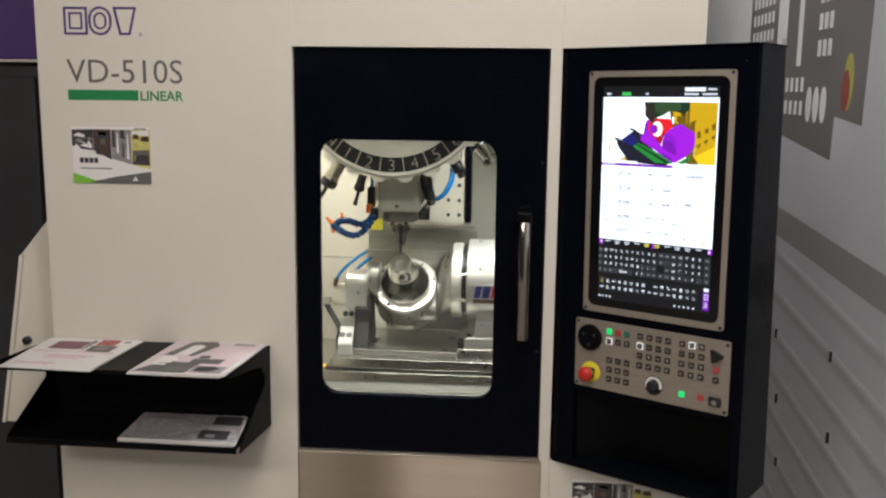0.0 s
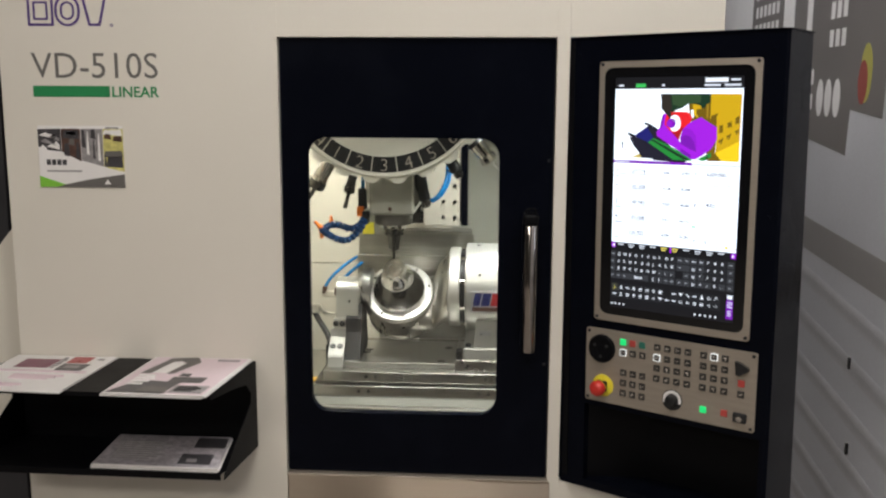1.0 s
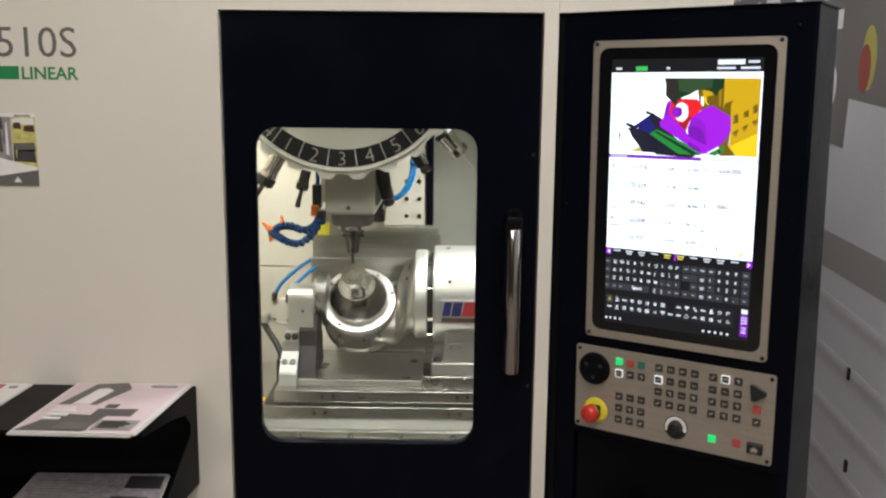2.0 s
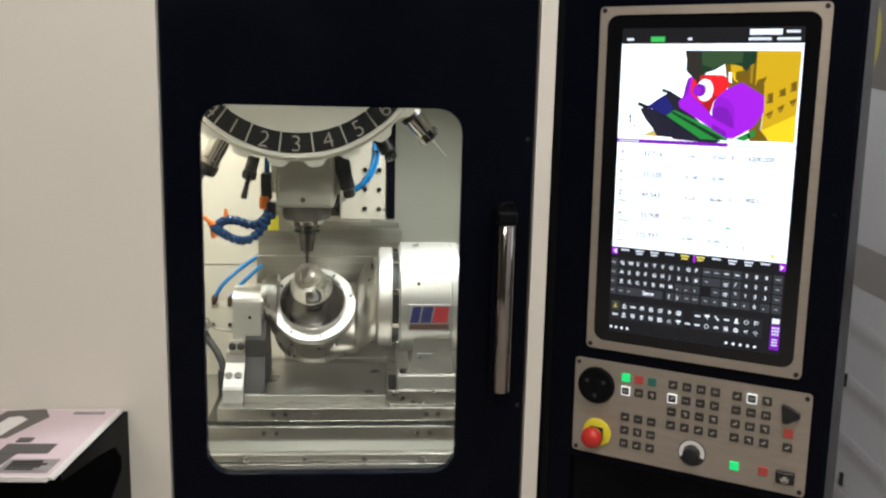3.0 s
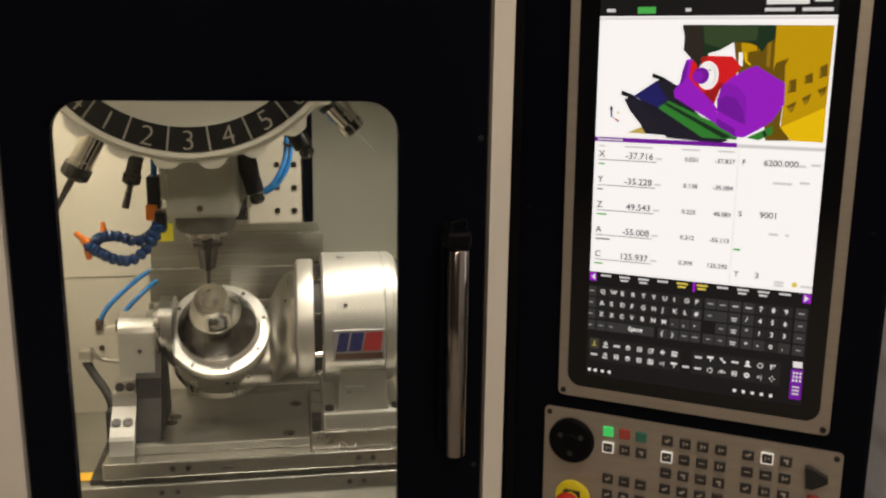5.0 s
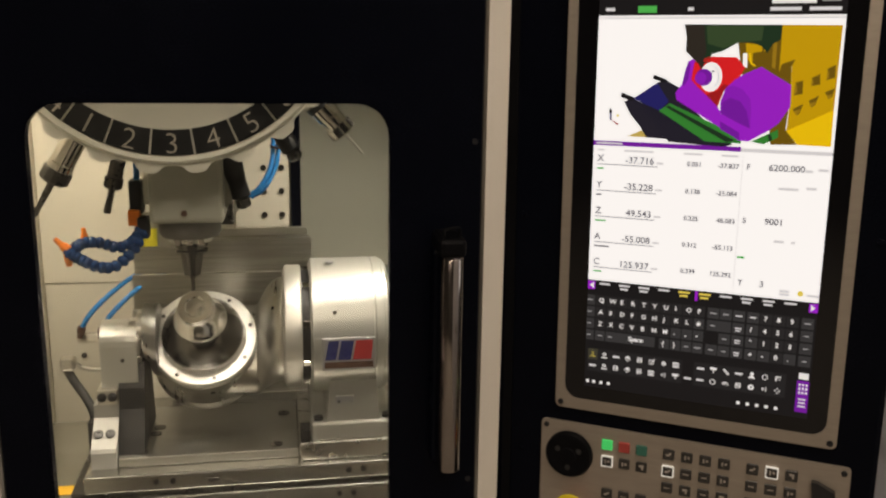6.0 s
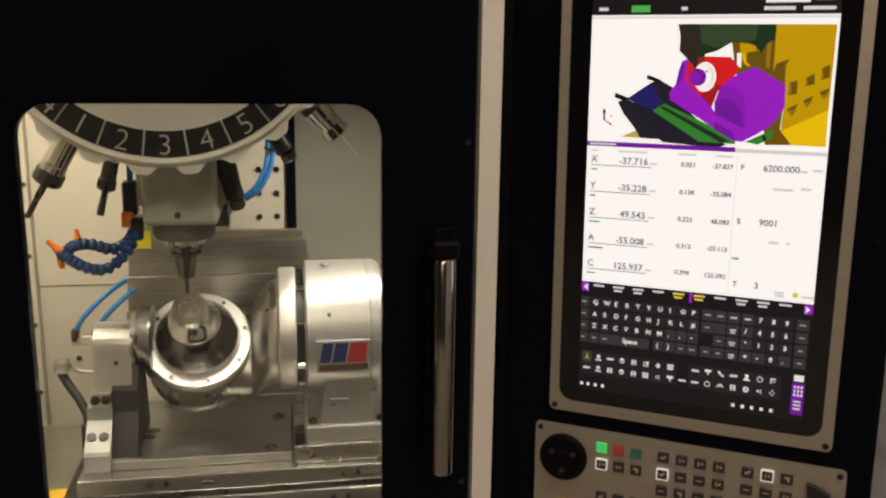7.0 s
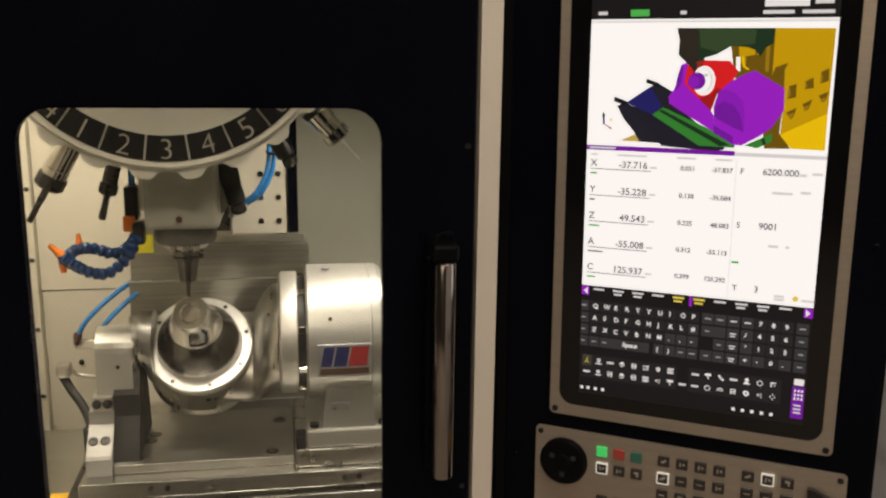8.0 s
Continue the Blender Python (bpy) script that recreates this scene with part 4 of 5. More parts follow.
def icon(kind_, cx, cy):
    """One white sign of the icon rows, about 0.03 wide and 0.016 high."""
    def q(x0, y0, x1, y1, m_=S_ICON, k=3):
        patch("icon", pr4(cx + x0, cy + y0, cx + x1, cy + y1), m_, k)

    def ring(r, inner):
        patch("icon", disc(cx, cy, r), S_ICON, 3)
        patch("icon_core", disc(cx, cy, inner), S_CELL, 4)

    if kind_ == "axes":
        patch("icon_cell", pr4(cx - 0.022, cy - 0.015, cx + 0.022, cy + 0.014), S_OLIVE, 3)
        q(-0.001, -0.008, 0.002, 0.001, S_YELLOW, 4)
        patch("icon", [(cx, cy), (cx + 0.010, cy + 0.006), (cx + 0.009, cy + 0.008), (cx, cy + 0.002)], S_YELLOW, 4)
        patch("icon", [(cx, cy), (cx - 0.010, cy + 0.006), (cx - 0.009, cy + 0.008), (cx, cy + 0.002)], S_YELLOW, 4)
    elif kind_ == "bar":
        q(-0.016, -0.0028, 0.016, 0.0028, S_PALE)
    elif kind_ == "tool":
        patch("icon", disc(cx, cy - 0.003, 0.009), S_ICON, 3)
        q(-0.004, -0.005, 0.003, -0.002, S_CELL, 4)
        q(-0.014, 0.0045, 0.014, 0.0075)
    elif kind_ == "cube":
        patch("icon", [(cx + 0.0125 * math.cos(math.pi / 6 + i * math.pi / 3), cy + 0.0075 * math.sin(math.pi / 6 + i * math.pi / 3)) for i in range(6)], S_ICON, 3)
        patch("icon_core", [(cx - 0.008, cy - 0.002), (cx, cy + 0.0005), (cx, cy + 0.0055), (cx - 0.008, cy + 0.0025)], S_CELL, 4)
        patch("icon_core", [(cx + 0.008, cy - 0.002), (cx + 0.002, cy + 0.0005), (cx + 0.002, cy + 0.0055), (cx + 0.008, cy + 0.0025)], S_CELL, 4)
    elif kind_ == "disk":
        q(-0.011, -0.0065, 0.011, 0.0065)
        q(-0.006, -0.0045, 0.006, -0.0015, S_CELL, 4)
        q(-0.006, 0.0015, 0.006, 0.0048, S_CELL, 4)
    elif kind_ == "edit":
        q(-0.012, -0.0055, 0.010, 0.0065)
        q(-0.009, -0.0035, 0.007, 0.0045, S_CELL, 4)
        patch("icon", [(cx - 0.003, cy + 0.003), (cx + 0.012, cy - 0.0085), (cx + 0.015, cy - 0.006), (cx, cy + 0.004)], S_ICON, 5)
    elif kind_ == "diamond":
        patch("icon", [(cx, cy - 0.007), (cx + 0.012, cy), (cx, cy + 0.007), (cx - 0.012, cy)], S_ICON, 3)
        q(-0.003, -0.0015, 0.003, 0.0015, S_CELL, 4)
    elif kind_ == "table":
        for k in range(3):
            q(-0.014, -0.007 + 0.005 * k, 0.014, -0.0035 + 0.005 * k, S_ICON if k != 1 else S_PALE)
    elif kind_ == "screen":
        q(-0.014, -0.0075, 0.014, -0.001)
        q(-0.002, -0.001, 0.003, 0.007)
    elif kind_ == "steps":
        q(-0.012, -0.007, -0.002, -0.0025)
        q(-0.006, -0.003, 0.003, 0.0015)
        q(0.002, 0.001, 0.013, 0.0065)
    elif kind_ == "figure":
        patch("icon", disc(cx, cy - 0.004, 0.0085), S_ICON, 3)
        patch("icon", [(cx - 0.016, cy + 0.0075), (cx - 0.006, cy + 0.001), (cx + 0.006, cy + 0.001), (cx + 0.016, cy + 0.0075)], S_ICON, 3)
    elif kind_ == "ring":
        ring(0.013, 0.0095)
    elif kind_ == "gear":
        ring(0.013, 0.005)
    elif kind_ == "gauge":
        patch("icon", [(cx + r * math.cos(t_ * math.pi / 6), cy + 0.004 - 0.6 * r * math.sin(t_ * math.pi / 6)) for r, seq in ((0.015, range(7)), (0.011, range(6, -1, -1))) for t_ in seq], S_ICON, 3)
        q(-0.003, -0.001, 0.003, 0.004)
    elif kind_ == "square":
        q(-0.011, -0.0065, 0.011, 0.006)
        q(-0.006, -0.0035, 0.011, 0.006, S_CELL, 4)
        q(0.002, 0.000, 0.007, 0.003, S_ICON, 5)
    elif kind_ == "arrows":
        q(-0.011, -0.001, 0.002, 0.001)
        q(-0.006, -0.004, -0.003, 0.004)
        q(0.006, -0.006, 0.009, 0.007)
    else:
        for dx, dy in ((-0.010, 0), (0.008, 0), (-0.001, -0.0055), (-0.001, 0.0055)):
            q(dx - 0.002, dy - 0.0016, dx + 0.004, dy + 0.0016)


ICON_ROWS = ("axes tool bar cube disk edit diamond table none bar screen steps bar figure ring square".split(),
             "bar tool disk cube disk table arrows screen bar bar ring gauge disk gear arrows dots".split())
for r_, row_ in enumerate(ICON_ROWS):
    for c_, kind_ in enumerate(row_):
        if kind_ != "none":
            icon(kind_, 0.037 + 0.0553 * c_, 0.9085 + 0.0305 * r_)
patch("purple_button", pr4(0.945, 0.905, 0.995, 0.985), S_PURPLE2, 3)
patch("icon", pr4(0.950, 0.885, 0.990, 0.901), S_ICON, 3)
for i in range(9):
    patch("icon", pr4(0.953 + 0.014 * (i % 3), 0.912 + 0.010 * (i // 3), 0.961 + 0.014 * (i % 3), 0.918 + 0.010 * (i // 3)), S_ICON, 5)
for k in range(3):
    patch("icon", pr4(0.955, 0.950 + 0.009 * k, 0.985, 0.954 + 0.009 * k), S_PALE, 5)
for a in (0.010, 0.040, 0.075, 0.11, 0.70, 0.74, 0.78, 0.82, 0.86):
    patch("taskbar_icon", pr4(a, 0.980, a + 0.014, 0.988), S_ICON, 3)

# the key plate under the display
plate = part("key_plate", prism(rounded(-0.0185, 0.970, 0.397, 1.152, 0.006), -0.004, 0.0005), BEZEL, pod, "brushed steel operator key plate", CT)


def on_plate(name, bm, material, label="", smooth=False, u=None, z=None):
    m_ = CT if u is None else CT @ pose(u, -0.004, z)
    return part(name, bm, material, plate, label, m_, smooth)


for u, z in ((-0.011, 1.144), (0.389, 1.144), (-0.011, 0.978), (0.389, 0.978)):
    on_plate("plate_screw", lathe([(0.004, 0), (0.004, 0.002), (0.0028, 0.0028), (0, 0.0028)], pose(u, -0.004, z, 90, 0, 0), 12), PLASTIC, "", True)
base_key = bpy.data.meshes.new("key")
bmk = box((-0.0078, -0.0032, -0.0078), (0.0078, 0.0005, 0.0078), 0.0012, 1)
bmk.to_mesh(base_key)
bmk.free()
KEY_MESHES = {}


def key(u, z, material, label=""):
    if material.name not in KEY_MESHES:
        KEY_MESHES[material.name] = base_key.copy()
        KEY_MESHES[material.name].materials.append(material)
    return on_plate("key", KEY_MESHES[material.name], material, label, False, u, z)


def legend(u, z, style):
    """The small pale sign on a key cap."""
    shapes = ([(-0.004, -0.0005, 0.004, 0.001)], [(-0.003, -0.003, -0.001, 0.003), (0.001, -0.001, 0.004, 0.002)],
              [(-0.003, 0.0005, 0.0035, 0.0035), (0.0005, -0.0035, 0.003, 0.0005)], [(-0.0035, -0.002, 0.001, 0.001), (0.001, 0, 0.0035, 0.0035)])[style]
    for x0, z0, x1, z1 in shapes:
        on_plate("key_sign", box((u + x0, -0.0075, z + z0), (u + x1, -0.0071, z + z1)), KEYMARK)


def lit_rim(u, z):
    on_plate("lit_key_rim", ring_plate(rounded(u - 0.0082, z - 0.0082, u + 0.0082, z + 0.0082, 0.001, 2), rounded(u - 0.0067, z - 0.0067, u + 0.0067, z + 0.0067, 0.001, 2), -0.0076, -0.0042), LITWHITE, "key with a lit white rim")


for i, m_ in enumerate((LITGREEN, REDKEY, TEAL)):
    key(0.0790 + 0.0244 * i, 1.1275, m_, "lit green key" if i == 0 else "")
rngk = random.Random(3)
grid = [(0.0800 + 0.0244 * i, 1.1027) for i in range(3)]
grid += [(0.0815 + 0.0244 * c, 1.0527 - 0.0252 * r_) for r_ in range(3) for c in range(3)]
grid += [(0.1655 + 0.0247 * c, 1.1288 - 0.0250 * r_) for r_ in range(4) for c in range(4)]
grid += [(0.2765 + 0.0247 * c, 1.1284 - 0.0250 * r_) for r_ in range(4) for c in range(3)]
grid += [(0.3642, 1.0533)]
for u, z in grid:
    key(u, z, KEY)
    legend(u, z, rngk.randrange(4))
lit_rim(0.0800, 1.1027)
lit_rim(0.1655, 1.1038)
lit_rim(0.3012, 1.1284)
key(0.3642, 1.0782, REDKEY)
key(0.2800, 1.0017, LITGREEN, "lit green key")
key(0.3286, 1.003, REDKEY)
# hand wheel, arrow knob, key switch, override dial, emergency stop
on_plate("jog_wheel", lathe([(0.0345, 0), (0.0345, 0.006), (0.032, 0.010), (0.026, 0.011), (0.024, 0.0102), (0.012, 0.0102), (0.011, 0.011), (0, 0.011)], pose(0.0245, -0.004, 1.1041, 90, 0, 0), 40), BLACK, "round black jog wheel", True)
for ang in (30, 150, 270):
    on_plate("jog_dimple", drum(0.005, 0, 0.0015, pose(0.0245 + 0.018 * math.cos(radians(ang)), -0.0128, 1.1041 + 0.018 * math.sin(radians(ang)), 90, 0, 0), 14), RUBBER)
on_plate("arrow_knob", prism([(0.3505, 1.128), (0.3575, 1.128), (0.380, 1.117), (0.381, 1.110), (0.362, 1.097), (0.3535, 1.098)], -0.014, -0.003), PLASTIC, "black arrow-shaped knob")
on_plate("key_switch_base", box((0.3495, -0.012, 0.989), (0.3800, -0.0035, 1.0115), 0.003), PLASTIC, "black key switch")
on_plate("key_switch_barrel", lathe([(0.0075, 0), (0.0075, 0.004), (0.005, 0.005), (0.004, 0.002), (0, 0.002)], pose(0.365, -0.012, 1.0005, 90, 0, 0), 20), CHROME, "chrome key barrel", True)
on_plate("override_scale", lathe([(0.0245, 0), (0.0245, 0.0012), (0, 0.0012)], pose(0.206, -0.004, 1.0096, 90, 0, 0), 40), PLASTIC)
on_plate("override_arc", prism([(0.206 + r_ * math.cos(radians(a)), 1.0096 + r_ * math.sin(radians(a))) for r_, seq in ((0.0228, range(-20, 211, 15)), (0.0155, range(205, -21, -15))) for a in seq], -0.0058, -0.0050), PAPER, "white scale arc")
on_plate("override_knob", lathe([(0.0145, 0), (0.0145, 0.008), (0.0125, 0.016), (0.011, 0.017), (0, 0.017)], pose(0.206, -0.0052, 1.0096, 90, 0, 0), 28), PLASTIC, "black override knob", True)
on_plate("stop_ring", lathe([(0.0270, 0), (0.0270, 0.002), (0.025, 0.003), (0, 0.003)], pose(0.0290, -0.004, 1.012, 90, 0, 0), 36), YELLOW, "yellow emergency stop ring", True)
on_plate("stop_base", box((0.0160, -0.016, 0.999), (0.0420, -0.0065, 1.025), 0.003), PLASTIC)
on_plate("stop_collar", lathe([(0.0125, 0), (0.0125, 0.014), (0, 0.014)], pose(0.0290, -0.014, 1.012, 90, 0, 0), 24), YELLOW)
on_plate("stop_button", lathe([(0.012, 0), (0.0185, 0.003), (0.0195, 0.008), (0.018, 0.015), (0.013, 0.020), (0.006, 0.022), (0, 0.0222)], pose(0.0290, -0.026, 1.012, 90, 0, 0), 32), RED, "red mushroom emergency stop button", True)

# ---- inside the machine ----
cabin = thing("work_chamber", (0, 0.6, 0.5), "beige sheet-metal work chamber behind the glazed door", "enclosure", "", "structure")
part("back_sheet", box((-0.49, 1.02, 0.60), (0.70, 1.04, 1.100)), INNER, cabin, "beige painted back sheet")
part("back_sheet", box((-0.49, 1.016, 1.103), (0.08, 1.04, 2.25)), INNER, cabin)
# sheets on the right have a darker, greyer tone than the beige ones
part("back_sheet", box((0.083, 1.016, 1.103), (0.70, 1.04, 2.25)), GREYIN, cabin, "grey-green back sheet")
part("left_sheet", box((-0.51, 0.062, 0.60), (-0.48, 1.015, 2.25)), INNER, cabin)
part("corner_flange", box((-0.4795, 0.985, 0.60), (-0.462, 1.0155, 2.25), 0.002), INNER, cabin)
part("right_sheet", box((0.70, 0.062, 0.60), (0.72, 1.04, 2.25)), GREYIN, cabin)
part("roof_sheet", box((-0.51, 0.062, 2.25), (0.72, 1.04, 2.27)), INNER, cabin)
part("front_sheet", box((-0.51, 0.0605, 1.92), (0.72, 0.068, 2.25)), INNER, cabin)
for z in (0.847, 1.015, 1.183, 1.351, 1.519):
    part("rivet", lathe([(0.006, 0), (0.005, 0.002), (0.002, 0.003), (0, 0.003)], pose(-0.471, 0.985, z, 90, 0, 0), 12), DARKST, cabin, "", None, True)

# bed: stepped steel bars across the chamber
bed = thing("machine_bed", (0.1, 0.6, 0.5), "ground steel machine table on stepped bed rails", "machine table")
part("table_slab", box((-0.275, 0.410, 0.852), (0.52, 0.799, 0.885), 0.003), GROUND, bed, "ground steel table slab")
part("table_groove", box((-0.30, 0.418, 0.846), (0.52, 0.76, 0.8518)), DARKST, bed)
part("lower_slab", box((-0.478, 0.394, 0.812), (0.56, 0.78, 0.8458), 0.003), GROUND, bed)
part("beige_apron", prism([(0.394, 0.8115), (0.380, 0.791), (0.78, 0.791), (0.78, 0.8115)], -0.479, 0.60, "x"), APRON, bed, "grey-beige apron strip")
part("rail_bar", box((-0.479, 0.362, 0.772), (0.66, 0.78, 0.7905), 0.003), COVER, bed)
part("rail_bar", box((-0.479, 0.350, 0.744), (0.68, 0.78, 0.7715), 0.004), GROUND, bed, "steel rail bar")
part("rail_foot", box((-0.479, 0.335, 0.706), (0.69, 0.78, 0.7435), 0.003), COVER, bed)
part("bed_casting", box((-0.428, 0.10, 0.45), (0.699, 0.98, 0.7055)), COVER, bed)
for x in (-0.20, -0.065, 0.07, 0.205, 0.34):
    part("rail_bolt", lathe([(0.007, 0), (0.007, 0.008), (0.005, 0.009), (0, 0.009)], pose(x, 0.362, 0.780, 90, 0, 0), 14), GROUND, bed, "", None, True)
for x in (-0.145, -0.115, 0.215, 0.243):
    part("slab_bolt", lathe([(0.0055, 0), (0.0055, 0.002), (0.003, 0.002), (0.003, 0.0005), (0, 0.0005)], pose(x, 0.410, 0.870, 90, 0, 0), 12), DARKST, bed)
    part("slab_bolt", lathe([(0.0050, 0), (0.0050, 0.0015), (0, 0.0015)], pose(x - 0.02, 0.394, 0.829, 90, 0, 0), 12), DARKST, bed)
part("slab_slot", box((-0.05, 0.4085, 0.864), (-0.03, 0.4105, 0.871), 0.0005), DARKST, bed)
part("amber_label", box((-0.335, 0.430, 0.8456), (-0.290, 0.465, 0.8472)), AMBER, bed, "amber warning sticker")

# way cover behind the table
cover = thing("way_cover", (-0.03, 0.80, 0.893), "stepped brushed steel telescopic way cover", "way cover")
for k, (z0, z1) in enumerate(((1.015, 1.092), (1.0925, 1.170), (1.1705, 1.247))):
    part("cover_plate", box((-0.232 + 0.004 * k, 0.800 + 0.007 * k, z0), (0.172 - 0.004 * k, 0.8065 + 0.007 * k, z1), 0.001), COVER, cover)
part("cover_plate", box((-0.155, 0.8005, 0.8855), (0.172, 0.8065, 1.0145), 0.001), COVER, cover)
part("casting_step", box((-0.225, 0.802, 0.8855), (-0.1555, 0.86, 1.0145), 0.004), INNER, cover, "beige casting under the cover")
part("cover_top", box((-0.222, 0.822, 1.2475), (0.155, 0.90, 1.2510)), COVER, cover)

# ---- rotary table: body, tailstock, tilting cradle ----
AY, AZ, TILT = 0.56, 1.128, 46
TX = -0.050
rot = thing("rotary_table", (0.05, AY, 0.893), "silver two-axis rotary table tilted towards the door, on the steel table", "rotary table")
AX = pose(0, AY, AZ, 0, 90, 0)
part("base_plate", box((-0.205, 0.447, 0.8935), (0.132, 0.70, 0.912), 0.002), POLISHED, rot, "polished steel base plate")
for x, y in ((-0.165, 0.472), (0.090, 0.472), (-0.145, 0.585), (-0.150, 0.555), (0.105, 0.625)):
    part("base_bolt", lathe([(0.0125, 0), (0.0125, 0.0012), (0.0105, 0.0016), (0.0055, 0.0016), (0.005, 0.0006), (0, 0.0006)], pose(x, y, 0.912), 20), DARKST, rot, "", None, True)
part("body_foot", box((0.134, 0.428, 0.8935), (0.334, 0.70, 0.930), 0.003), MACHINED, rot)
part("body_foot", box((0.158, 0.434, 0.9305), (0.318, 0.69, 0.966), 0.004), SILVER, rot)
part("pedestal", prism([(0.188, 0.9665), (0.290, 0.9665), (0.284, 1.050), (0.196, 1.050)], 0.442, 0.68), SILVER, rot)
part("pedestal_plate", box((0.205, 0.4385, 1.005), (0.240, 0.4425, 1.019), 0.001), BADGE, rot)
for x in (0.172, 0.305):
    part("foot_bolt", lathe([(0.009, 0), (0.009, 0.007), (0.006, 0.009), (0, 0.009)], pose(x, 0.455, 0.966), 16), PLASTIC, rot, "", None, True)
for x in (0.146, 0.325):
    part("foot_clamp", box((x - 0.0095, 0.4315, 0.9305), (x + 0.0095, 0.47, 0.956), 0.002), PLASTIC, rot)
body_ = part("body", lathe([(0.126, 0.160), (0.1345, 0.164), (0.1345, 0.280), (0.132, 0.2815), (0.132, 0.2835), (0.1345, 0.285), (0.1345, 0.300), (0.130, 0.303), (0.130, 0.307), (0.122, 0.313)], AX, 96), SILVER, rot, "silver cast drum housing", None, True)
part("rear_cover", lathe([(0.112, 0.3132), (0.114, 0.316), (0.114, 0.345), (0.100, 0.352)], AX, 48), PLASTIC, rot, "black rear cover", None, True)
for k in range(10):
    a = 2 * math.pi * k / 10
    part("cover_bolt", lathe([(0.005, 0), (0.005, 0.004), (0, 0.004)], AX @ pose(0.119 * math.cos(a), 0.119 * math.sin(a), 0.3128), 10), CHROME, rot)
part("flange_gap", lathe([(0.113, 0.1445), (0.113, 0.1605)], AX, 48), PLASTIC, rot, "dark gap behind the flange")
for k in range(9):
    part("gap_bolt", box((-0.004, -0.006, 0.1448), (0.004, 0.006, 0.1602), 0.001), CHROME, rot, "", AX @ pose(0, 0, 0, 0, 0, 40 * k + 12) @ pose(0.1145, 0, 0))
part("flange", lathe([(0.110, 0.108), (0.120, 0.112), (0.122, 0.116), (0.122, 0.142), (0.120, 0.1442)], AX, 72), RINGM, rot, "turned steel flange", None, True)
part("oil_plug", lathe([(0.008, 0), (0.008, 0.004), (0.005, 0.006), (0, 0.006)], pose(0.20, AY - 0.03, AZ + 0.1335), 14), BADGE, rot)
part("body_screw", lathe([(0.004, 0), (0.004, 0.002), (0, 0.002)], pose(0.205, AY - 0.123, AZ + 0.06, 65, 0, 0), 12), DARKST, rot)
# badge: blue and red blocks on a silver plate, bent to the drum
badge = part("badge", box((0.180, -0.0010, 1.078), (0.280, 0.003, 1.142), 0.001), BADGE, rot, "silver maker badge with blue and red blocks", pose(0, 0.4225, 0))
for pts, m_ in (([(0.184, 1.083), (0.276, 1.083), (0.276, 1.095), (0.184, 1.095)], BROWNP),
                ([(0.185, 1.099), (0.192, 1.137), (0.212, 1.137), (0.205, 1.099)], BLUEP),
                ([(0.209, 1.099), (0.216, 1.137), (0.240, 1.137), (0.233, 1.099)], BLUEP),
                ([(0.237, 1.099), (0.244, 1.137), (0.276, 1.137), (0.272, 1.099)], REDP)):
    part("badge_block", prism(pts, -0.0016, -0.0009), m_, badge, "", pose(0, 0.4225, 0))
# tailstock
TSX0, TSX1 = -0.238, -0.170
prof = [(0.512, 1.031), (0.512, AZ - 0.016)] + [(AY - 0.048 * math.cos(a * math.pi / 12), AZ - 0.016 + 0.040 * math.sin(a * math.pi / 12)) for a in range(1, 12)] + [(0.608, AZ - 0.016), (0.608, 1.031)]
part("tailstock_arm", prism(prof, TSX0, TSX1, "x"), SILVER, rot, "silver tailstock arm")
part("tailstock_collar", lathe([(0.044, TSX1 - 0.018), (0.0465, TSX1 - 0.016), (0.0465, TSX1 + 0.004), (0.044, TSX1 + 0.006)], AX @ pose(0.020, 0, 0), 40), MACHINED, rot, "", None, True)
part("tailstock_foot", prism([(0.502, 1.000), (0.502, 0.975), (0.450, 0.932), (0.446, 0.925), (0.446, 0.8935), (0.64, 0.8935), (0.64, 1.000)], -0.254, -0.2075, "x"), CASTING, rot)
part("tailstock_web", prism([(0.530, 1.075), (0.507, 1.03), (0.500, 0.99), (0.474, 0.94), (0.462, 0.9125), (0.64, 0.9125), (0.61, 1.075)], -0.2070, -0.1590, "x"), PLASTIC, rot, "dark steel web")
part("tailstock_step", box((-0.246, 0.500, 1.0003), (-0.2075, 0.612, 1.0305), 0.002), MACHINED, rot)
for x in (-0.250, -0.228):
    part("foot_bolt", lathe([(0.0095, 0), (0.0095, 0.0015), (0.0085, 0.002), (0.0045, 0.002), (0.004, 0.0005), (0, 0.0005)], pose(x + 0.007, 0.474, 0.952, 39, 0, 0), 18), PLASTIC, rot, "", None, True)
for x in (-0.237, -0.2175):
    part("arm_bolt", lathe([(0.009, 0), (0.009, 0.006), (0.006, 0.008), (0, 0.008)], pose(x, 0.503, 1.016, 80, 0, 0), 16), PLASTIC, rot, "", None, True)
part("arm_screw", lathe([(0.004, 0), (0.004, 0.001), (0, 0.001)], pose(-0.197, 0.512, 1.085, 90, 0, 0), 12), DARKST, rot)
# cradle: turns about the x axis by TILT towards the door
CR = pose(TX, AY, AZ, TILT, 0, 0)
part("pivot", lathe([(0.040, TSX1 - 0.001), (0.040, -0.150)], AX, 36), MACHINED, rot, "", None, True)
cr = bmesh.new()
lathe([(0.076, -0.170), (0.098, -0.168), (0.108, -0.156), (0.1095, -0.146), (0.1035, -0.138), (0.1035, -0.062), (0.1075, -0.058), (0.1075, -0.051), (0.0, -0.051)], CR, 64, cr)
part("cradle_drum", cr, CRADLE, rot, "turned steel cradle drum", None, True)
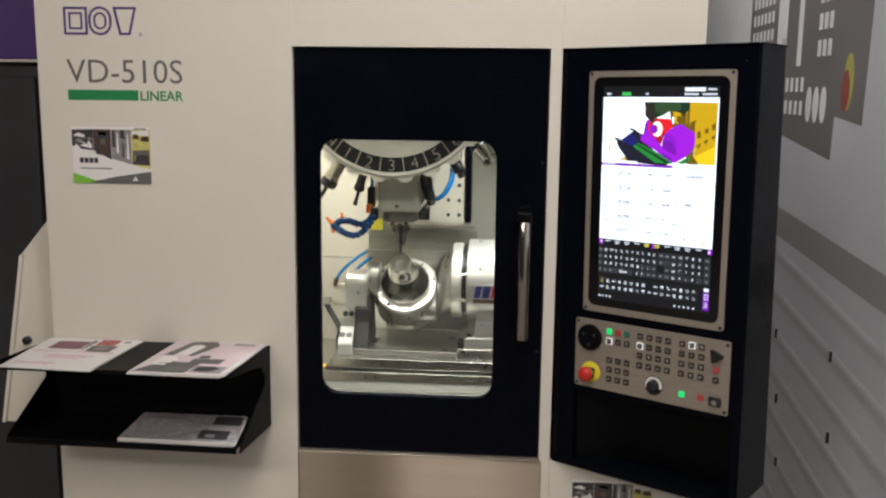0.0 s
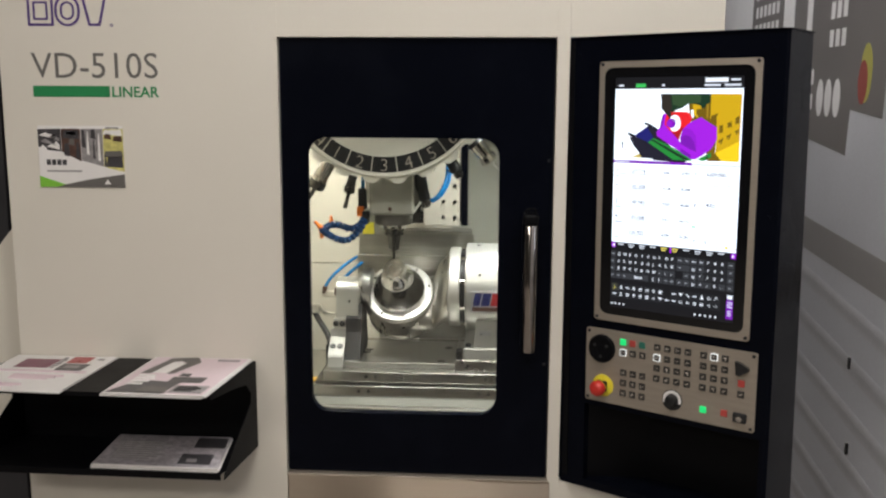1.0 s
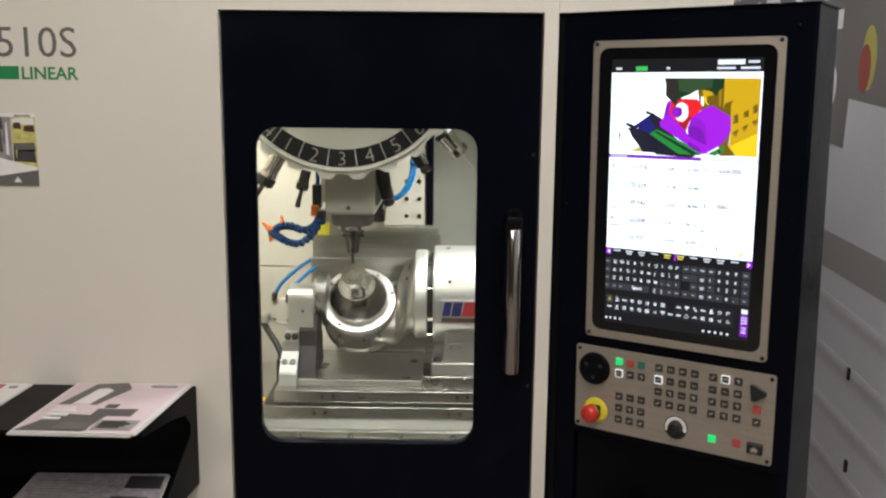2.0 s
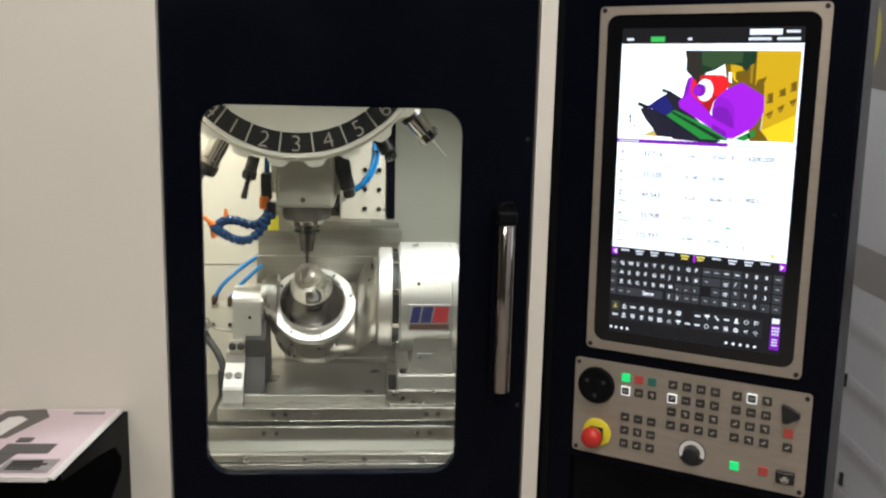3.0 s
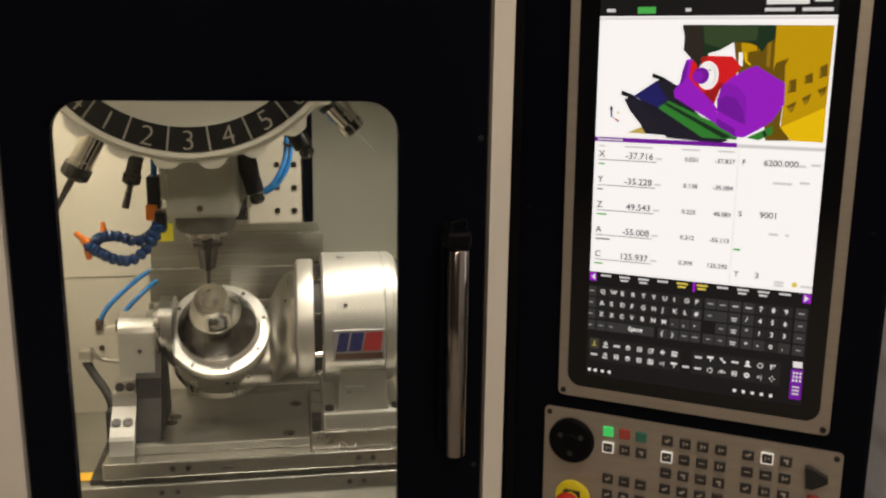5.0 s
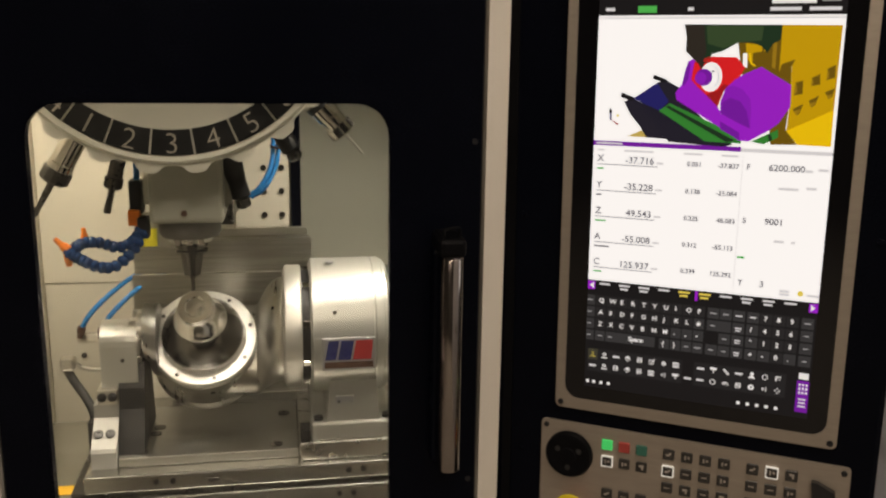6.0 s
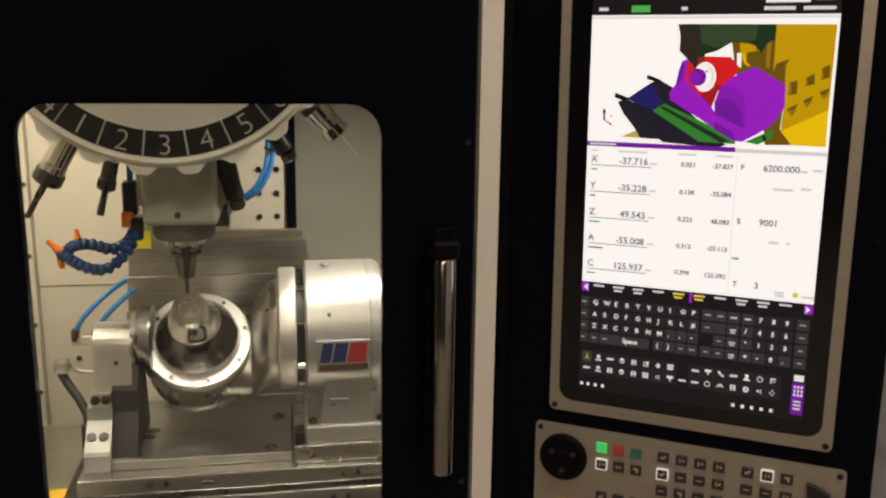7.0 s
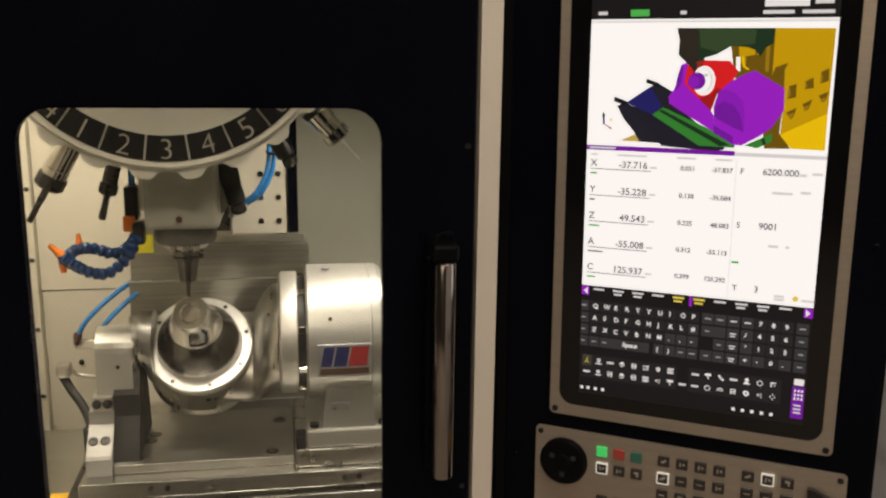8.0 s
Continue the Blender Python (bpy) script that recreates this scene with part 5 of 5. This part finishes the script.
# right arm: a broad horn that swells from the drum to the flange
ra = bmesh.new()
rings = []
for x, cz, sy, sz_ in ((0.020, -0.108, 0.094, 0.054), (0.085, -0.108, 0.098, 0.055), (0.104, -0.106, 0.100, 0.056), (0.108, -0.098, 0.101, 0.062), (0.115, -0.076, 0.102, 0.077),
                       (0.126, -0.048, 0.103, 0.092), (0.138, -0.026, 0.104, 0.101), (0.149, -0.015, 0.105, 0.104), (0.1575, -0.012, 0.105, 0.104)):
    rings.append([ra.verts.new(CR @ Vector((x, sy * math.cos(2 * math.pi * k / 56), cz + sz_ * math.sin(2 * math.pi * k / 56)))) for k in range(56)])
for a, b in zip(rings, rings[1:]):
    for k in range(56):
        ra.faces.new((a[k], a[(k + 1) % 56], b[(k + 1) % 56], b[k]))
ra.faces.new(rings[0])
ra.faces.new(rings[-1])
part("cradle_arm", ra, CRADLE, rot, "", None, True)
part("arm_screw", lathe([(0.004, 0), (0.004, 0.0015), (0, 0.0015)], CR @ Matrix.Translation((0.1400, 0, 0.0768)) @ pose(0, 0, 0, 0, -40, 0), 10), DARKST, rot)
la = bmesh.new()
rings = []
for x, s, dz in ((-0.078, 0.74, -0.052), (-0.066, 0.82, -0.052), (-0.085, 0.70, -0.030), (-0.098, 0.60, -0.012), (-0.1085, 0.56, 0.0))[2:]:
    rings.append([la.verts.new(CR @ Vector((x, s * 0.098 * math.cos(2 * math.pi * k / 32), dz + s * 0.098 * math.sin(2 * math.pi * k / 32)))) for k in range(32)])
for a, b in zip(rings, rings[1:]):
    for k in range(32):
        la.faces.new((a[k], a[(k + 1) % 32], b[(k + 1) % 32], b[k]))
la.faces.new(rings[0])
la.faces.new(rings[-1])
part("cradle_arm", la, CRADLE, rot, "", None, True)
part("cradle_web", box((-0.1070, -0.050, -0.120), (-0.060, 0.050, -0.056), 0.014, 3), CRADLE, rot, "", CR, True)
part("faceplate", lathe([(0.104, -0.0508), (0.1065, -0.048), (0.1065, -0.041), (0.103, -0.037), (0.084, -0.037), (0.082, -0.041), (0, -0.041)], CR, 64), RINGM, rot, "bright turned faceplate ring", None, True)
for k in range(8):
    a = 2 * math.pi * (k + 0.3) / 8
    part("faceplate_bolt", lathe([(0.0042, 0), (0.0042, 0.0012), (0, 0.0012)], CR @ pose(0.0945 * math.cos(a), 0.0945 * math.sin(a), -0.037), 10), DARKST, rot)
part("chuck_band", lathe([(0.080, -0.0408), (0.0808, -0.038), (0.0808, -0.020), (0.079, -0.017)], CR, 56), ALU, rot, "bright turned chuck band", None, True)
part("chuck", lathe([(0.079, -0.0172), (0.078, -0.012), (0.062, 0.014), (0.052, 0.030), (0.048, 0.033), (0, 0.033)], CR, 56), CHUCKM, rot, "dark conical chuck", None, True)
for k in range(3):
    part("chuck_slot", box((0.058, -0.0035, -0.014), (0.0745, 0.0035, -0.004), 0.001), DARKST, rot, "", CR @ pose(0, 0, 0, 0, 0, 120 * k + 35))
for k in range(4):
    a = 2 * math.pi * (k + 0.1) / 4
    part("drum_plug", lathe([(0.005, 0), (0.005, 0.0015), (0, 0.0015)], CR @ Matrix.Rotation(a, 4, "Z") @ pose(0.1032, 0, -0.085, 0, 90, 0), 10), DARKST, rot)

work = thing("workpiece", CR @ Vector((0, 0, 0.0332)), "bright turned aluminium workpiece clamped in the chuck", "workpiece")
part("base_disc", lathe([(0.042, 0.0333), (0.049, 0.036), (0.051, 0.043), (0.048, 0.050), (0.033, 0.060), (0.023, 0.066), (0.021, 0.070)], CR, 48), ALU, work, "", None, True)
wk = CR @ pose(-0.003, 0, 0.084, 8, -10, 0)
part("round_head", lathe([(0.0, -0.022), (0.014, -0.021), (0.027, -0.014), (0.034, -0.004), (0.034, 0.012), (0.0325, 0.0145), (0.020, 0.0145), (0.018, 0.0125), (0.008, 0.013), (0, 0.0135)], wk, 48), ALU, work, "", None, True)
for k in range(3):
    part("milled_groove", lathe([(0.0341, 0), (0.0346, 0.001), (0.0341, 0.002)], wk @ pose(0, 0, -0.002 + 0.006 * k), 48), ALU, work, "", None, True)

# the whole unit sits on the table slab
for unit in (rot, work):
    unit.matrix_basis = Matrix.Translation((-0.012, 0, -0.0082)) @ unit.matrix_basis

# ---- tool carousel ----
CX, CZ, CY = -0.088, 1.778, 0.432
NT = 24
car = thing("tool_carousel", (CX, CY + 0.05, CZ), "ivory tool carousel disc with numbered black segments above the spindle", "tool changer")
FACE = pose(CX, CY, CZ, 90, 0, 0)
outline = []
for k in range(NT):
    a0 = 2 * math.pi * (k - 0.5) / NT - math.pi / 2
    for f, r_ in ((0.0, 0.331), (0.14, 0.330), (0.21, 0.326), (0.27, 0.320), (0.33, 0.316), (0.67, 0.316), (0.73, 0.320), (0.79, 0.326), (0.86, 0.330)):
        a = a0 + f * 2 * math.pi / NT
        outline.append((CX + r_ * math.cos(a), CZ + r_ * math.sin(a)))
rim = bmesh.new()
inner_ = []
for k in range(len(outline)):
    a = math.atan2(outline[k][1] - CZ, outline[k][0] - CX)
    inner_.append((CX + 0.248 * math.cos(a), CZ + 0.248 * math.sin(a)))
ring_plate(outline, inner_, CY, CY + 0.10, rim)
part("rim", rim, WHITEPL, car, "ivory scalloped rim")
part("hub_disc", lathe([(0.2478, -0.09), (0.2478, -0.006), (0.236, -0.010), (0.12, -0.002), (0.05, 0.012), (0, 0.014)], FACE, 72), WHITEPL, car, "ivory hub disc", None, True)
part("lip", lathe([(0.314, -0.012), (0.313, -0.001), (0.307, 0.005), (0.299, 0.004), (0.299, -0.002)], FACE, 96), WHITEPL, car, "", None, True)
for k in range(-6, 7):
    mid = radians(15 * k - 90)
    h = radians(7.5 - 0.40)
    pts = [(CX + 0.297 * math.cos(mid + h * t), CZ + 0.297 * math.sin(mid + h * t)) for t in (-1, -0.5, 0, 0.5, 1)]
    pts += [(CX + 0.252 * math.cos(mid + h * t), CZ + 0.252 * math.sin(mid + h * t)) for t in (1, 0.5, 0, -0.5, -1)]
    seg_ = part("number_plate", prism(pts, CY - 0.003, CY + 0.001), PLASTIC, car, "black number segment")
    n = (k + 3 - 1) % NT + 1
    lettering("number", str(n), 0.053, pose(CX + 0.2745 * math.cos(mid), CY - 0.0034, CZ + 0.2745 * math.sin(mid), 90, 0, 0) @ pose(0, 0, 0, 0, 0, 15 * k) @ pose(0, -0.0190, 0), KEYMARK, seg_, 0.0004, "CENTER", "white number", None, -0.0007)
TY = CY + 0.075


def tool(k, kind_, out_=0.0, dx=0.0, dz=0.0):
    """A tool holder on the rim at step k from the lowest place; it points outwards."""
    m_ = pose(CX + dx, TY, CZ + dz, 0, 0, 0) @ Matrix.Rotation(radians(-15 * k), 4, "Y") @ pose(0, 0, -out_, 180, 0, 0)
    t_ = thing("tool_holder", m_ @ Vector((0, 0, 0.33)), {"bright": "bright steel collet holder with end mill on the carousel", "dark": "dark steel tool holder with cutter on the carousel",
               "probe": "chrome collet holder with thin drill on the carousel", "black": "black tapered tool holder on the carousel"}[kind_], "tool holder", "carousel tools")
    if kind_ == "bright":
        part("collet_body", lathe([(0.022, 0.318), (0.022, 0.372), (0.0235, 0.374), (0.0235, 0.385)], m_, 28), CHROME, t_, "", None, True)
        part("collet_nut", lathe([(0.026, 0.3855), (0.027, 0.388), (0.027, 0.408), (0.021, 0.413)], m_, 12), DARKST, t_, "dark collet nut")
        part("cutter", lathe([(0.0065, 0.413), (0.0065, 0.440), (0.0055, 0.442), (0.0055, 0.482), (0.004, 0.484)], m_, 16), DARKST, t_, "", None, True)
    elif kind_ == "dark":
        part("collet_body", lathe([(0.014, 0.318), (0.014, 0.352), (0.017, 0.353), (0.017, 0.370), (0.012, 0.374)], m_, 24), DARKST, t_, "", None, True)
        part("cutter", lathe([(0.006, 0.374), (0.006, 0.402), (0.007, 0.405), (0.007, 0.419), (0.0055, 0.421)], m_, 16), DARKST, t_, "", None, True)
    elif kind_ == "probe":
        part("collar", lathe([(0.026, 0.310), (0.026, 0.322)], m_, 28), PLASTIC, t_, "black collar", None, True)
        part("collet_body", lathe([(0.0245, 0.3222), (0.0245, 0.346), (0.0225, 0.348), (0.0225, 0.366)], m_, 28), CHROME, t_, "", None, True)
        for q in range(4):
            part("nut_flat", box((0.0225, -0.007, 0.3665), (0.0252, 0.007, 0.3855), 0.001), DARKST, t_, "", m_ @ pose(0, 0, 0, 0, 0, 90 * q + 20))
        part("collet_nut", lathe([(0.024, 0.3662), (0.024, 0.386), (0.014, 0.390)], m_, 12), CHROME, t_)
        part("cutter", lathe([(0.005, 0.390), (0.004, 0.396), (0.0022, 0.398), (0.0022, 0.437), (0.001, 0.441)], m_, 12), MACHINED, t_, "", None, True)
    else:
        part("collet_body", lathe([(0.022, 0.318), (0.020, 0.350), (0.017, 0.375), (0.018, 0.377), (0.018, 0.400), (0.012, 0.404)], m_, 24), PLASTIC, t_, "", None, True)
        part("collet_nut", lathe([(0.0125, 0.4042), (0.0145, 0.406), (0.0145, 0.418), (0.009, 0.423)], m_, 20), DARKST, t_, "dark steel nut", None, True)


tool(-2, "bright", 0.002, -0.014, 0.006)
tool(-1, "dark", 0.006, -0.020)
tool(1, "black", -0.002, 0.010)
tool(2, "black", -0.046, 0.030, 0.010)
tool(2.8, "probe", 0.028, 0.030, 0.042)

# ---- spindle head ----
SX, SY, HZ = -0.073, 0.535, 1.350
head = thing("spindle_head", (SX, SY, HZ), "grey painted spindle head with cutter above the workpiece", "spindle")
part("housing", box((SX - 0.066, 0.468, HZ), (SX + 0.068, 0.78, HZ + 0.34), 0.010, 3), HEADP, head, "grey painted housing")
part("side_cheek", prism([(SX + 0.0685, HZ + 0.02), (SX + 0.080, HZ + 0.035), (SX + 0.088, HZ + 0.34), (SX + 0.0685, HZ + 0.34)], 0.50, 0.78), HEADP, head)
part("side_cheek", box((SX - 0.080, 0.51, HZ + 0.03), (SX - 0.0665, 0.78, HZ + 0.34), 0.003), WHITEPL, head)
part("nose_block", lathe([(0.058, 0.0), (0.058, -0.026), (0.054, -0.033)], pose(SX, SY, HZ), 48), GREYP, head, "grey nose ring", None, True)
part("nose", lathe([(0.042, -0.0332), (0.040, -0.044), (0.030, -0.046)], pose(SX, SY, HZ), 40), MACHINED, head, "", None, True)
for k in range(3):
    part("drive_dog", box((-0.006, -0.005, -0.012), (0.006, 0.005, 0), 0.001), CHROME, head, "", pose(SX - 0.022 + 0.022 * k, SY - 0.036, HZ - 0.034))
part("holder", lathe([(0.027, -0.0462), (0.031, -0.049), (0.031, -0.054), (0.026, -0.056), (0.026, -0.060), (0.031, -0.062), (0.031, -0.066), (0.022, -0.070), (0.020, -0.082), (0.015, -0.112)], pose(SX, SY, HZ), 36), CHUCKM, head, "polished tool holder", None, True)
part("cutter", lathe([(0.007, -0.112), (0.0065, -0.118), (0.004, -0.121), (0.004, -0.148), (0.002, -0.151)], pose(SX, SY, HZ), 16), DARKST, head, "slim cutter", None, True)
for z in (0.020, 0.128):
    part("housing_screw", lathe([(0.006, 0), (0.006, 0.002), (0.0035, 0.002), (0.0035, 0.0005), (0, 0.0005)], pose(SX - 0.004, 0.468, HZ + z, 90, 0, 0), 16), BROWNP, head)
# slide plate behind the head
part("slide_plate", box((-0.003, 0.790, HZ - 0.076), (0.120, 0.815, HZ + 0.34), 0.003), INNER, head, "beige drilled slide plate")
part("slide_edge", box((0.1202, 0.785, HZ - 0.073), (0.142, 0.86, HZ + 0.34), 0.002), NAVY, head, "dark slide edge")
for r_ in range(3):
    for c_ in range(2):
        part("slide_hole", lathe([(0.0065, 0), (0.0065, 0.002), (0.004, 0.002), (0.004, 0.0005), (0, 0.0005)], pose(0.062 + 0.038 * c_, 0.790, HZ - 0.046 + 0.052 * r_, 90, 0, 0), 14), DARKST, head)
part("slide_block", box((-0.16, 0.785, HZ - 0.066), (-0.004, 0.86, HZ + 0.34), 0.003), DARKST, head)
part("connector", box((SX - 0.105, 0.505, HZ + 0.012), (SX - 0.082, 0.545, HZ + 0.075), 0.003), PLASTIC, head, "black connector block")
part("connector_tube", tube([(SX - 0.092, 0.525, HZ + 0.075), (SX - 0.091, 0.53, HZ + 0.13), (SX - 0.088, 0.54, HZ + 0.20)], 0.006, 8), AIRBLUE, head)
part("orange_fitting", box((SX - 0.108, 0.498, HZ - 0.008), (SX - 0.086, 0.520, HZ + 0.022), 0.003), ORANGE, head, "orange fitting")
part("yellow_label", box((SX - 0.122, 0.700, HZ - 0.092), (SX - 0.084, 0.702, HZ - 0.054)), YLABEL, head, "yellow warning label")
part("label_bracket", box((SX - 0.124, 0.7022, HZ - 0.096), (SX - 0.05, 0.79, HZ - 0.02), 0.002), HEADP, head)
for i, dx in enumerate((0.0, 0.010)):
    part("air_tube", tube([(0.084 + dx, 0.60, HZ + 0.185), (0.086 + dx, 0.60, HZ + 0.14), (0.080 + dx, 0.59, HZ + 0.09), (0.058 + dx, 0.575, HZ + 0.050), (0.030 + dx, 0.57, HZ + 0.030)], 0.0048, 10), AIRBLUE, head, "blue air tube")
part("tube_clip", lathe([(0.012, 0), (0.012, 0.003)], pose(0.090, 0.60, HZ + 0.125, 10, 10, 0), 16), PLASTIC, head)
part("coolant_nozzle", tube([(0.032, 0.57, HZ + 0.031), (0.018, 0.56, HZ + 0.020), (0.010, 0.555, HZ + 0.006)], 0.005, 8), MACHINED, head)

# ball-jointed coolant hoses: two arms that loop out beside the head
hose = thing("coolant_hose", (SX - 0.09, 0.51, HZ - 0.02), "blue ball-jointed coolant hoses with orange nozzles", "hose")


def bead_hose(points, n):
    path = smooth_path(points, 12)
    step = (len(path) - 1) / (n - 1)
    for i in range(n):
        p = path[round(i * step)]
        q = path[min(round(i * step) + 1, len(path) - 1)]
        d = (q - p) if (q - p).length > 1e-6 else (p - path[-2])
        m_ = Matrix.Translation(p) @ d.to_track_quat("Z", "Y").to_matrix().to_4x4()
        part("hose_link", lathe([(0.0062, -0.0090), (0.0098, -0.0060), (0.0116, -0.001), (0.0100, 0.0035), (0.0064, 0.0055), (0.0062, 0.0090)], m_, 14), BLUE, hose, "", None, True)


H0 = (SX - 0.082, 0.50, HZ - 0.005)
bead_hose([H0, (SX - 0.096, 0.485, HZ - 0.030), (SX - 0.122, 0.47, HZ - 0.041), (SX - 0.152, 0.462, HZ - 0.030), (SX - 0.180, 0.458, HZ - 0.029), (SX - 0.201, 0.456, HZ - 0.042)], 14)
bead_hose([(SX - 0.082, 0.49, HZ - 0.022), (SX - 0.102, 0.47, HZ - 0.053), (SX - 0.130, 0.452, HZ - 0.073), (SX - 0.160, 0.445, HZ - 0.069), (SX - 0.186, 0.445, HZ - 0.055), (SX - 0.203, 0.446, HZ - 0.044)], 14)
part("nozzle", lathe([(0.009, 0), (0.008, 0.014), (0.0055, 0.018), (0.0045, 0.034)], look((SX - 0.203, 0.450, HZ - 0.042), (SX - 0.180, 0.452, HZ - 0.066)), 14), ORANGE, hose, "orange nozzle", None, True)
part("nozzle", lathe([(0.007, 0), (0.0065, 0.010), (0.0045, 0.014), (0.004, 0.024)], look((SX - 0.178, 0.464, HZ - 0.026), (SX - 0.176, 0.464, HZ - 0.050)), 14), ORANGE, hose, "", None, True)
part("nozzle", lathe([(0.008, 0), (0.007, 0.012), (0.006, 0.016), (0.005, 0.022)], look((SX - 0.205, 0.446, HZ - 0.046), (SX - 0.206, 0.447, HZ - 0.016)), 14), ORANGE, hose, "", None, True)
part("hose_manifold", box((SX - 0.090, 0.485, HZ - 0.030), (SX - 0.070, 0.515, HZ + 0.010), 0.003), PLASTIC, hose)

# ---- air lines and cable at the left of the chamber ----
lines = thing("air_hoses", (-0.33, 0.78, 1.10), "two blue air hoses curving down to brass fittings", "hose")
for dx, dz in ((0.0, 0.0), (0.042, -0.004)):
    part("hose", tube([(-0.190 + dx, 0.84, 1.178 + dz), (-0.236 + dx, 0.825, 1.158 + dz), (-0.278 + dx, 0.79, 1.130 + dz), (-0.314 + dx, 0.77, 1.096 + dz), (-0.334 + dx, 0.77, 1.064 + dz)], 0.0055, 10), AIRBLUE, lines)
    part("fitting", lathe([(0.008, 0), (0.009, 0.003), (0.009, 0.014), (0.006, 0.018), (0.006, 0.026)], look((-0.333 + dx, 0.77, 1.068 + dz), (-0.326 + dx, 0.77, 1.096 + dz)), 8), BROWNP, lines, "brass fitting")
part("bracket", box((-0.345, 0.772, 1.030), (-0.28, 0.788, 1.050), 0.003), INNER, lines)
cable = thing("cable", (-0.33, 0.72, 0.90), "black cable with metal elbow connector", "cable")
part("elbow", box((-0.372, 0.71, 0.987), (-0.342, 0.742, 1.015), 0.006), MACHINED, cable, "metal elbow connector")
part("sheath", tube([(-0.361, 0.725, 0.989), (-0.344, 0.715, 0.962), (-0.316, 0.69, 0.930), (-0.300, 0.67, 0.900), (-0.296, 0.66, 0.848)], 0.0095, 12), RUBBER, cable, "", None, True)
part("lead", tube([(-0.346, 0.73, 1.003), (-0.325, 0.73, 0.987), (-0.280, 0.72, 0.984), (-0.235, 0.70, 0.986)], 0.0045, 8), MACHINED, cable)
part("gland", box((-0.310, 0.640, 0.846), (-0.284, 0.675, 0.900), 0.004), RUBBER, cable)
for x in (-0.385, -0.336):
    part("wall_nut", lathe([(0.007, 0), (0.007, 0.004), (0.003, 0.006), (0, 0.006)], pose(x, 1.0195, 0.918, 90, 0, 0), 8), DARKST, cable)
